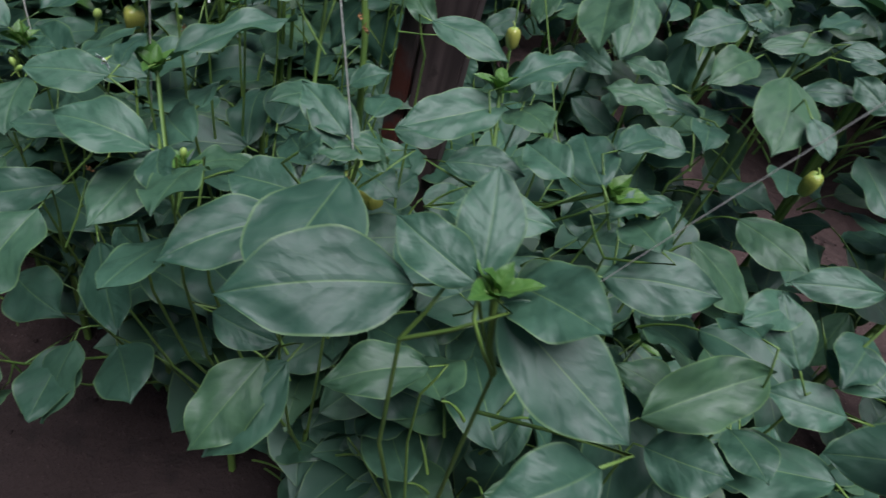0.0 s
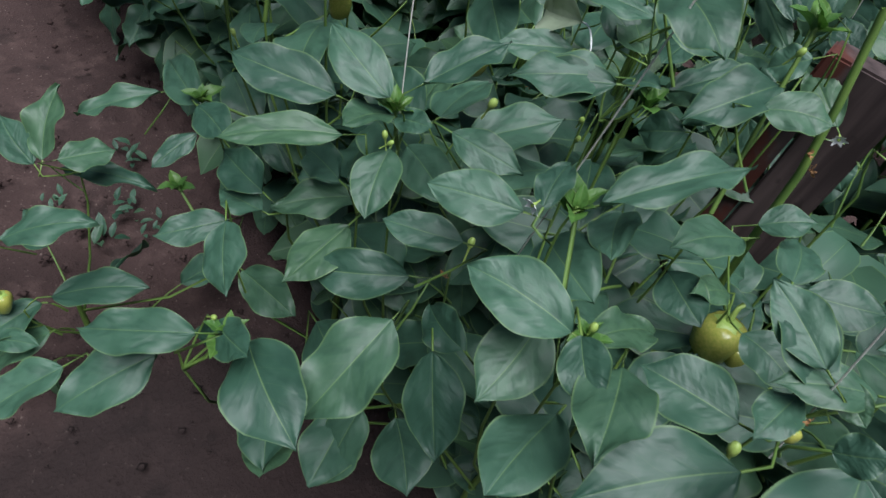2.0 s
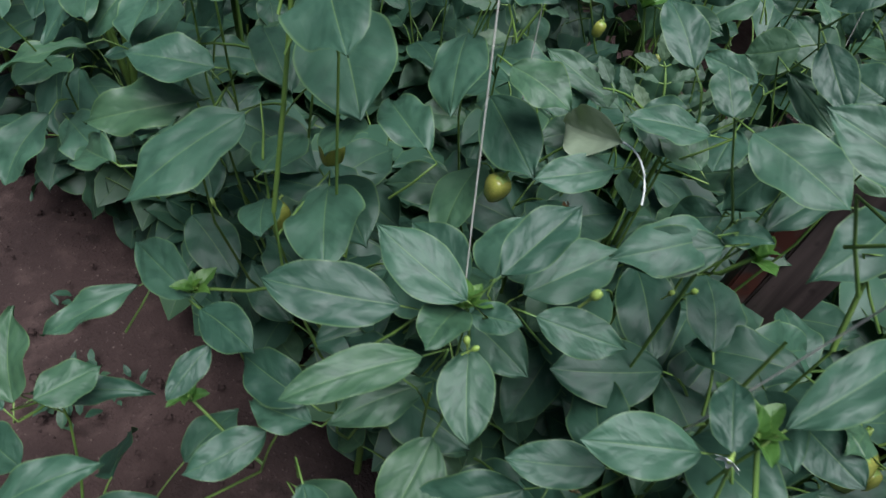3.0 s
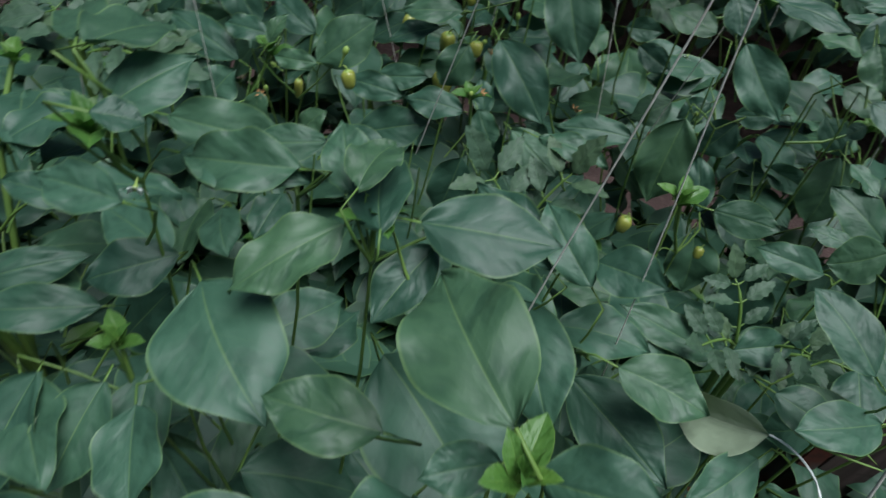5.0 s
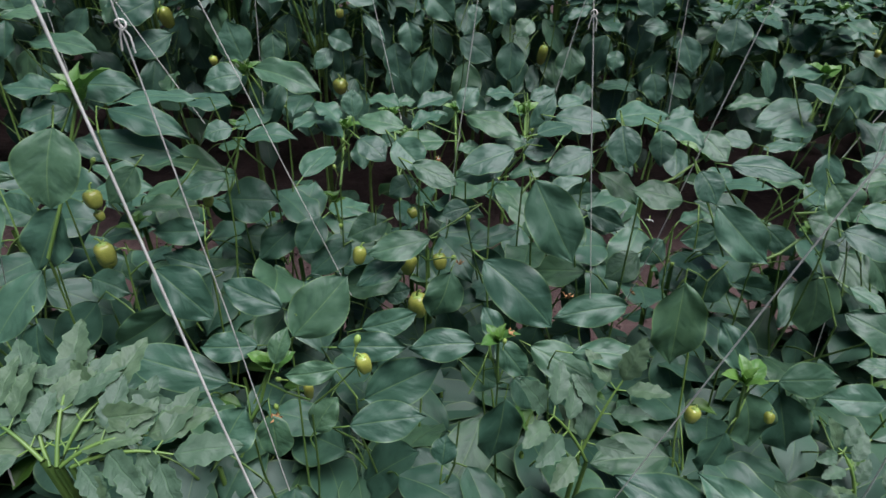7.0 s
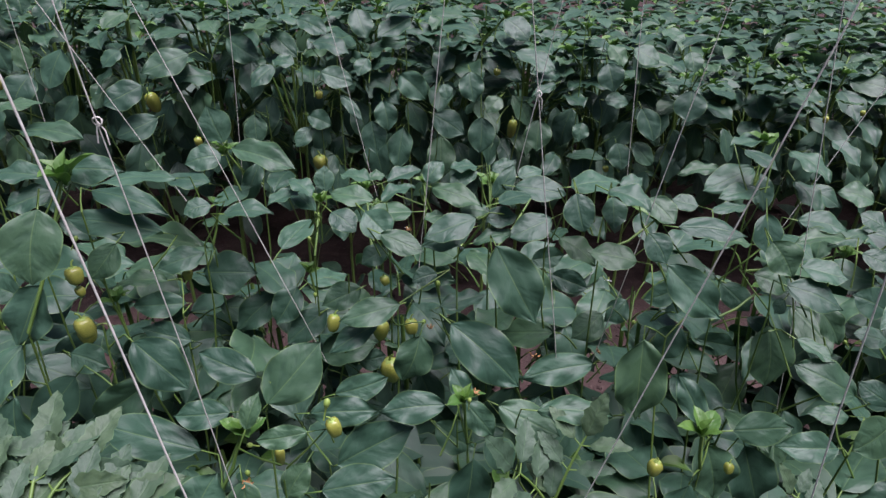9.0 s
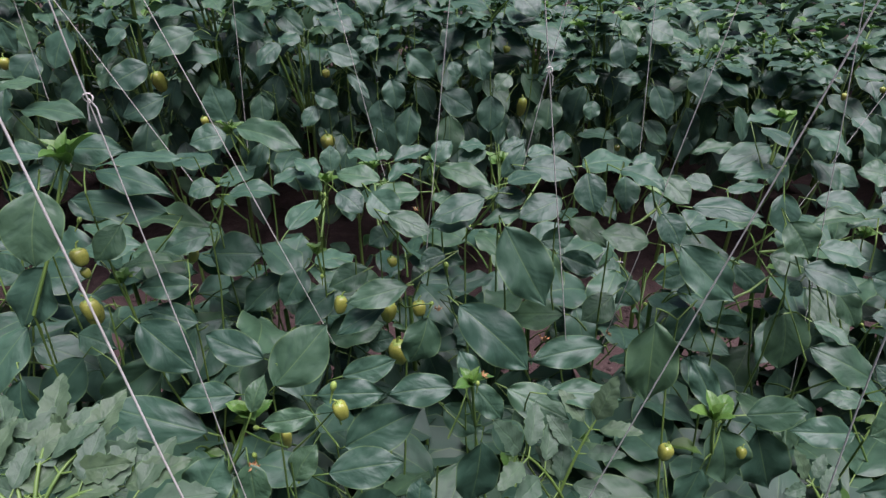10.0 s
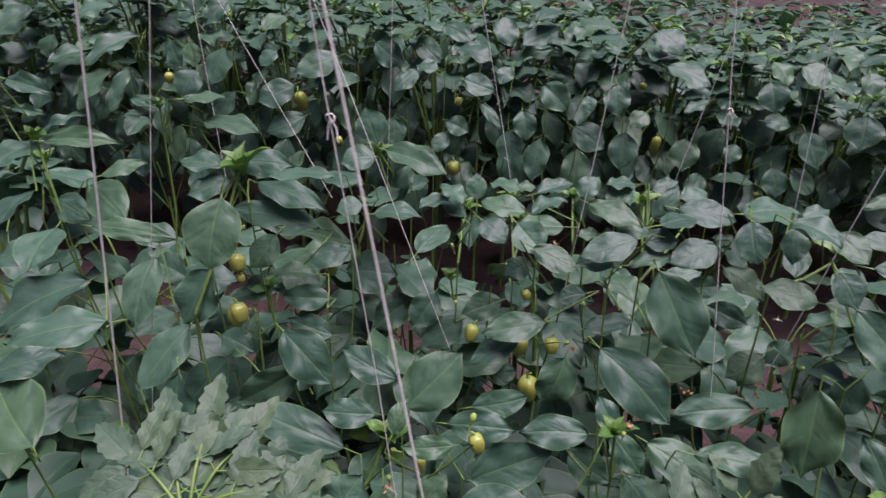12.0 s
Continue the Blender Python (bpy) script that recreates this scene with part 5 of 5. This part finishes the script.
bed_plant((0.136, -0.263), 0.45, "south", [
    (0.307, -0.089, 0.43, 0.279, -0.167, 0.412, 0.042, 30),
    (0.087, -0.083, 0.447, 0.057, -0.181, 0.417, 0.037, 30),
    (0.105, -0.221, 0.397, 0.116, -0.154, 0.399, 0.05, 30),
    (0.151, -0.308, 0.341, 0.193, -0.208, 0.366, 0.053, 30),
    (0.05, -0.217, 0.331, 0.149, -0.127, 0.348, 0.035, 30),
    (0.166, -0.287, 0.228, 0.224, -0.177, 0.249, 0.059, 30),
    (0.089, -0.235, 0.388, 0.024, -0.185, 0.442, 0.05, 30),
    (0.086, -0.245, 0.383, 0.009, -0.258, 0.404, 0.043, 30),
    (0.149, -0.375, 0.165, 0.203, -0.322, 0.184, 0.033, 30),
], tufts=[(0.208, -0.113, 0.402, 0.04)], fruits=[(0.131, -0.34, 0.206, 0.03, 1.2)])
bed_plant((-1.34, 1.8), 1.01, "third", [
    (-1.75, 1.884, 0.963, -1.839, 1.802, 0.885, 0.094, 50),
    (-1.626, 1.804, 0.891, -1.639, 1.774, 0.817, 0.079, 70),
    (-1.377, 1.7, 0.809, -1.466, 1.64, 0.7, 0.09, 68),
    (-1.329, 1.801, 0.898, -1.446, 1.684, 0.821, 0.078, 50),
    (-1.322, 1.705, 0.816, -1.373, 1.64, 0.697, 0.05, 65),
    (-1.218, 1.785, 0.888, -1.182, 1.761, 0.814, 0.062, 68),
    (-1.197, 1.919, 1.01, -1.181, 1.886, 0.948, 0.064, 60),
    (-1.151, 1.78, 0.886, -1.132, 1.755, 0.817, 0.055, 68),
    (-1.091, 1.7, 0.821, -1.134, 1.657, 0.747, 0.082, 65),
])
bed_plant((-0.826, 1.8), 0.99, "third", [
    (-1.067, 1.9, 0.995, -1.128, 1.841, 0.927, 0.069, 55),
    (-1.026, 1.764, 0.877, -1.063, 1.717, 0.778, 0.1, 68),
    (-0.87, 1.855, 0.96, -0.914, 1.786, 0.925, 0.065, 30),
    (-0.864, 1.756, 0.876, -0.907, 1.723, 0.833, 0.059, 60),
    (-0.781, 1.66, 0.804, -0.877, 1.619, 0.761, 0.08, 60),
    (-0.756, 1.66, 0.717, -0.862, 1.616, 0.674, 0.074, 60),
    (-0.671, 1.74, 0.871, -0.792, 1.694, 0.828, 0.081, 60),
    (-0.573, 1.78, 0.906, -0.486, 1.756, 0.852, 0.074, 55),
])
bed_plant((-0.412, 1.8), 0.95, "third", [
    (-0.491, 1.66, 0.724, -0.486, 1.634, 0.651, 0.063, 70),
    (-0.452, 1.791, 0.92, -0.38, 1.754, 0.861, 0.063, 50),
    (-0.434, 1.7, 0.849, -0.489, 1.649, 0.801, 0.058, 50),
    (-0.424, 1.812, 0.937, -0.52, 1.738, 0.925, 0.094, 12),
    (-0.386, 1.828, 0.952, -0.292, 1.77, 0.918, 0.059, 25),
    (-0.383, 1.812, 0.939, -0.443, 1.866, 0.956, 0.053, 15),
    (-0.379, 1.7, 0.852, -0.442, 1.725, 0.858, 0.053, 10),
    (-0.347, 1.74, 0.883, -0.278, 1.81, 0.917, 0.061, 30),
])
bed_plant((-0.271, 1.8), 0.98, "third", [
    (-0.347, 1.66, 0.692, -0.38, 1.626, 0.644, 0.047, 60),
    (-0.347, 1.66, 0.724, -0.283, 1.655, 0.697, 0.055, 60),
    (-0.334, 1.759, 0.899, -0.232, 1.722, 0.873, 0.066, 25),
    (-0.305, 1.676, 0.837, -0.219, 1.671, 0.809, 0.063, 55),
    (-0.255, 1.66, 0.78, -0.192, 1.618, 0.718, 0.029, 50),
    (-0.222, 1.852, 0.976, -0.19, 1.804, 0.901, 0.073, 55),
    (-0.181, 1.711, 0.868, -0.206, 1.677, 0.827, 0.047, 55),
    (-0.175, 1.66, 0.71, -0.16, 1.631, 0.624, 0.074, 70),
])
bed_plant((-0.068, 1.8), 0.99, "third", [
    (-0.141, 1.66, 0.766, -0.126, 1.634, 0.689, 0.063, 70),
    (-0.123, 1.804, 0.941, -0.063, 1.888, 0.954, 0.063, 10),
    (-0.094, 1.66, 0.836, -0.022, 1.639, 0.774, 0.071, 62),
    (-0.085, 1.66, 0.692, -0.103, 1.62, 0.58, 0.071, 72),
    (-0.071, 1.82, 0.955, -0.156, 1.739, 0.917, 0.071, 30),
    (-0.052, 1.868, 0.994, -0.123, 1.755, 0.976, 0.066, 10),
    (-0.003, 1.66, 0.728, 0.083, 1.642, 0.677, 0.077, 58),
    (0.024, 1.66, 0.812, 0.035, 1.639, 0.774, 0.037, 60),
])
bed_plant((0.161, 1.8), 0.96, "third", [
    (0.08, 1.82, 0.96, -0.011, 1.875, 0.972, 0.083, 10),
    (0.092, 1.66, 0.844, 0.107, 1.631, 0.768, 0.069, 68),
    (0.125, 1.769, 0.923, 0.007, 1.802, 0.934, 0.104, 12),
    (0.13, 1.66, 0.721, 0.125, 1.626, 0.63, 0.075, 70),
    (0.179, 1.66, 0.776, 0.139, 1.63, 0.74, 0.05, 58),
    (0.197, 1.812, 0.957, 0.261, 1.77, 0.905, 0.076, 45),
    (0.217, 1.711, 0.885, 0.323, 1.663, 0.847, 0.063, 30),
    (0.269, 1.66, 0.817, 0.335, 1.693, 0.827, 0.044, 25),
])
bed_plant((0.42, 1.8), 0.98, "third", [
    (0.288, 1.66, 0.715, 0.283, 1.629, 0.633, 0.076, 70),
    (0.325, 1.66, 0.813, 0.259, 1.613, 0.793, 0.033, 30),
    (0.408, 1.66, 0.707, 0.399, 1.635, 0.659, 0.049, 65),
    (0.43, 1.828, 0.977, 0.35, 1.733, 0.96, 0.057, 12),
    (0.461, 1.668, 0.867, 0.48, 1.639, 0.795, 0.072, 66),
    (0.462, 1.66, 0.77, 0.532, 1.663, 0.759, 0.047, 50),
    (0.474, 1.724, 0.904, 0.509, 1.685, 0.851, 0.063, 50),
    (0.511, 1.66, 0.648, 0.529, 1.636, 0.574, 0.071, 70),
])
bed_plant((0.613, 1.8), 0.94, "third", [
    (0.538, 1.708, 0.896, 0.602, 1.68, 0.864, 0.072, 40),
    (0.553, 1.724, 0.907, 0.636, 1.783, 0.917, 0.062, 12),
    (0.559, 1.66, 0.649, 0.617, 1.643, 0.589, 0.057, 66),
    (0.568, 1.66, 0.747, 0.607, 1.632, 0.662, 0.07, 68),
    (0.63, 1.764, 0.938, 0.667, 1.707, 0.915, 0.059, 20),
    (0.672, 1.711, 0.904, 0.762, 1.773, 0.921, 0.058, 20),
    (0.687, 1.692, 0.892, 0.695, 1.658, 0.843, 0.056, 55),
    (0.696, 1.66, 0.797, 0.687, 1.626, 0.717, 0.086, 68),
])

# ---- rows further off, and the rows' ends out of sight ----
row_rng = random.Random(21)
for x in (-0.85, -0.6, -0.33, -0.05, 0.22, 0.5, 0.8, 1.05, 1.3):
    row_plant(x, 0.44 + row_rng.uniform(-0.04, 0.04), 0.34, row_rng, "pepper plants in the second row", 28, row="second", spread=0.22, tops=0)
for x in (-0.72, -0.5, -0.28, -0.06, 0.16, 0.38, 0.6, 0.82):
    row_plant(x, 0.93 + row_rng.uniform(-0.04, 0.04), row_rng.uniform(0.64, 0.7), row_rng, "pepper plants in the second row", 24, row="second", spread=0.18, tops=0, low=0.2, hang=True)
for x in (-0.85, -0.6, -0.35, -0.1, 0.14, 0.38, 0.62, 0.86):
    row_plant(x, 1.02 + row_rng.uniform(-0.03, 0.03), row_rng.uniform(0.62, 0.7), row_rng, "pepper plants in the second row", 14, row="second", spread=0.15, tops=0, low=0.36)
for x in (0.34, 0.48, 0.62, 0.76, 0.9, 1.06):
    row_plant(x, 0.26 + row_rng.uniform(-0.03, 0.03), row_rng.uniform(0.5, 0.56), row_rng, "pepper plants in the near row", 14, row="near", spread=0.15, tops=0, low=0.2)
for x in (-0.62, -0.36, -0.12, 0.1, 0.34, 0.58):
    row_plant(x, 0.62 + row_rng.uniform(-0.04, 0.04), row_rng.uniform(0.42, 0.48), row_rng, "pepper plants in the second row", 20, row="second", spread=0.18, tops=0, low=0.2, hang=True)
x = -0.95
while x < 1.05:
    # the rows' dense low growth
    back_plant(x + row_rng.uniform(-0.03, 0.03), 0.48 + row_rng.uniform(-0.04, 0.04), row_rng.uniform(0.27, 0.32), row_rng, "pepper plants in the second row", 55, 0.2, 4)
    back_plant(x + row_rng.uniform(-0.03, 0.03), 0.76 + row_rng.uniform(-0.04, 0.04), row_rng.uniform(0.34, 0.4), row_rng, "pepper plants in the second row", 60, 0.2, 4)
    if x > -0.4:
        back_plant(x, 0.26 + row_rng.uniform(-0.03, 0.03), row_rng.uniform(0.23, 0.28), row_rng, "pepper plants in the near row", 40, 0.15, 4)
    x += 0.15
for x in (-1.5, -1.25, -1.0, -0.78, -0.56, -0.38):
    row_plant(x + row_rng.uniform(-0.03, 0.03), 0.16, row_rng.uniform(0.62, 0.7), row_rng, "pepper plants in the near row", 40, row="near")
for x in (1.38, 1.62, 1.9):
    row_plant(x, 0.2, row_rng.uniform(0.62, 0.72), row_rng, "pepper plants in the near row", 40, row="near")
for x in (-1.75, -1.5, -1.28, -1.06):
    row_plant(x, 0.85 + row_rng.uniform(-0.06, 0.06), row_rng.uniform(0.78, 0.86), row_rng, "pepper plants in the second row", 46, row="second")
for x in (0.92, 1.16, 1.4, 1.66, 1.95):
    row_plant(x, 0.85 + row_rng.uniform(-0.08, 0.05), row_rng.uniform(0.78, 0.88), row_rng, "pepper plants in the second row", 46, row="second")
for x in (-0.15, -0.4, -0.7, -1.0):
    row_plant(x, -0.62, 0.42, row_rng, "pepper plants in the row across the path", 26, row="south")
x = -1.95
while x < 2.2:
    # the third row stands taller towards the field's end
    tall = 0.98 - 0.2 * min(1, max(0, (x + 0.3) / 1.1)) + row_rng.uniform(-0.04, 0.05)
    row_plant(x, 2.0 + row_rng.uniform(-0.05, 0.05), tall, row_rng, "pepper plants in the third row", 54, row="far", spread=0.25, tops=5, size=(0.105, 0.145), low=0.47, hang=True)
    x += 0.25
# the rows at y -1.2 and -1.8 are unseen, added to block low light
for y, x0, x1, count in ((1.95, -3.4, -2.05, 70), (1.95, 2.35, 3.7, 70), (2.5, -2.9, 3.6, 56), (3.0, -3.2, 4.4, 50), (3.4, -3.6, 5.2, 60), (3.9, -4.0, 6.0, 60), (4.5, -4.6, 6.6, 60), (-1.2, -2.6, 3.0, 60), (-1.8, -2.8, 3.2, 60)):
    x = x0
    while x < x1:
        back_plant(x + row_rng.uniform(-0.04, 0.04), y + row_rng.uniform(-0.08, 0.08), row_rng.uniform(0.8, 0.88) - (0.08 if x > 0.3 else 0), row_rng, "pepper plants in the back rows", count, 0.26)
        x += 0.3

FAR_FRUITS = [(-0.327, 1.72, 0.579, 0.05, 1), (0.224, 1.75, 0.67, 0.034, 2), (0.491, 1.7, 0.57, 0.022, 1), (-0.331, 1.8, 0.755, 0.03, 0.9), (-0.812, 1.8, 0.729, 0.046, 1.5), (-0.68, 1.75, 0.631, 0.03, 1), (-1.224, 1.8, 0.781, 0.036, 1.1), (0.884, 1.9, 0.714, 0.016, 1), (1.12, 1.8, 0.736, 0.02, 1), (1.152, 1.8, 0.688, 0.022, 1.1), (1.253, 1.8, 0.708, 0.02, 1), (0.187, 1.9, 0.799, 0.028, 0.9)]

fruit_rng = random.Random(4)
third = [o for o in scene.objects if o.get("group") == "pepper plants in the third row"]
for x, y, z, size, tall in FAR_FRUITS:
    near = min(third, key=lambda o: (o.location.x - x) ** 2)
    hang_fruit(near, Vector((x, y - 0.04, z)) - near.location, size * 0.85, tall, fruit_rng)


# ---- tomato plants between the peppers ----
def leaflet(rng):
    """A tomato leaflet: lobed and toothed, unit length along y."""
    verts, uvs, faces = [], [], []
    rows = 14
    for i in range(rows + 1):
        s = i / rows
        w = 0.5 * (math.sin(math.pi * min(1, s ** 0.8)) ** 0.75) * (1 - 0.35 * s)
        w *= 1 - 0.30 * ((s * 4.5 + 0.15) % 1.0) * (0 if s > 0.9 else 1)
        for a in (-1, -0.5, 0, 0.5, 1):
            verts.append((a * max(w, 0.004), s + 0.12 * abs(a) * w, 0.05 * 4 * s * (1 - s) + 0.08 * abs(a) * w * 2 + 0.02 * math.sin(17 * s + 3 * a)))
            uvs.append((0.5 + a * 0.5, s))
    for i in range(rows):
        for j in range(4):
            faces.append((i * 5 + j, i * 5 + j + 1, i * 5 + j + 6, i * 5 + j + 5))
    return as_mesh("leaflet", verts, faces, [TOMATO], uvs)


LEAFLETS = [leaflet(random.Random(k)) for k in range(4)]


def tomato_plant(foot, fronds, rng, label):
    """Fronds as (stalk end, tip, leaflet length)."""
    root = new("tomato_plant")
    foot = Vector((*foot, 0))
    root.location = foot
    tagged(root, label, "plant", "tomato plants")
    paths = []
    for q in fronds:
        a, b, ln = Vector(q[:3]) - foot, Vector(q[3:6]) - foot, q[6]
        paths.append(([(0, 0, 0), a * 0.5 + Vector((0, 0, 0.04)), a], (0.005, 0.004, 0.003)))
        spine = curve_points(a, b, 0.012, 6)
        paths.append((spine, (0.0022, 0.002, 0.0019, 0.0017, 0.0015, 0.0013, 0.001)))
        d = (b - a).normalized()
        side = d.cross(Vector((0, -0.4, 0.9))).normalized()
        for k in (1, 3, 5):
            for sgn in (-1, 1):
                p = spine[k]
                l = ln * rng.uniform(0.85, 1.1)
                out = (side * sgn * 0.9 + d * 0.45 + Vector((0, 0, rng.uniform(-0.25, 0.1)))).normalized()
                e = p + out * ln * 0.22
                paths.append(([p, e], (0.001, 0.0008)))
                part("leaflet", rng.choice(LEAFLETS), root).matrix_basis = leaf_pose(e, e + out * l, l * 0.62, up=(0, -0.4, 0.9), lean=rng.uniform(-25, 25))
        part("leaflet", rng.choice(LEAFLETS), root).matrix_basis = leaf_pose(b, b + d * ln * 1.2, ln * 0.75, up=(0, -0.4, 0.9))
    part("stem", stem_mesh(paths), root, "thin hairy green stem")


tomato_rng = random.Random(14)
tomato_plant((0.14, 0.54), [(0.138, 0.5, 0.559, 0.18, 0.53, 0.663, 0.05), (0.149, 0.5, 0.554, 0.087, 0.49, 0.653, 0.054)], tomato_rng, "small tomato plant with toothed leaflets among peppers")
tomato_plant((0.42, 0.40), [(0.40, 0.40, 0.62, 0.35, 0.33, 0.675, 0.034), (0.41, 0.40, 0.62, 0.44, 0.36, 0.685, 0.034), (0.42, 0.41, 0.61, 0.5, 0.4, 0.65, 0.032), (0.40, 0.41, 0.62, 0.37, 0.43, 0.68, 0.032)], tomato_rng, "small tomato plant with toothed leaflets among peppers")
tomato_plant((-0.37, 0.40), [(-0.364, 0.36, 0.711, -0.341, 0.42, 0.738, 0.052), (-0.364, 0.36, 0.711, -0.295, 0.387, 0.723, 0.052), (-0.374, 0.36, 0.711, -0.414, 0.42, 0.738, 0.052), (-0.377, 0.36, 0.719, -0.442, 0.392, 0.733, 0.052), (-0.367, 0.36, 0.711, -0.381, 0.434, 0.744, 0.052), (-0.354, 0.36, 0.711, -0.267, 0.372, 0.717, 0.052)], tomato_rng, "tomato plant with large pale toothed leaves near the path")


# ---- a leaf that hangs upside down by its pale stalk ----
def turned_leaf():
    root = new("fallen_leaf")
    root.location = (0.412, 0.265, 0.675)
    tagged(root, "upturned pepper leaf showing its pale underside and white stalk", "leaf")
    me = blade(random.Random(2), PALE, arch=0.05, fold=0.25)
    b = part("blade", me, root)
    b.matrix_basis = leaf_pose((0, 0, 0), (-0.072, 0.022, -0.03), 0.05, up=(0.1, -0.75, 0.5))
    v, f = [], []
    ends = (Vector((0, 0, 0)), Vector((0.024, -0.012, 0.012)), Vector((0.044, -0.028, -0.002)), Vector((0.05, -0.037, -0.022)))
    way = [ends[0] * (1 - s) ** 3 + ends[1] * 3 * s * (1 - s) ** 2 + ends[2] * 3 * s * s * (1 - s) + ends[3] * s ** 3 for s in (k / 10 for k in range(11))]
    tube(v, f, way, [0.001] * 10 + [0.0013], 7)
    part("stalk", as_mesh("stalk", v, f, [PETAL]), root, "white curved leaf stalk")


turned_leaf()
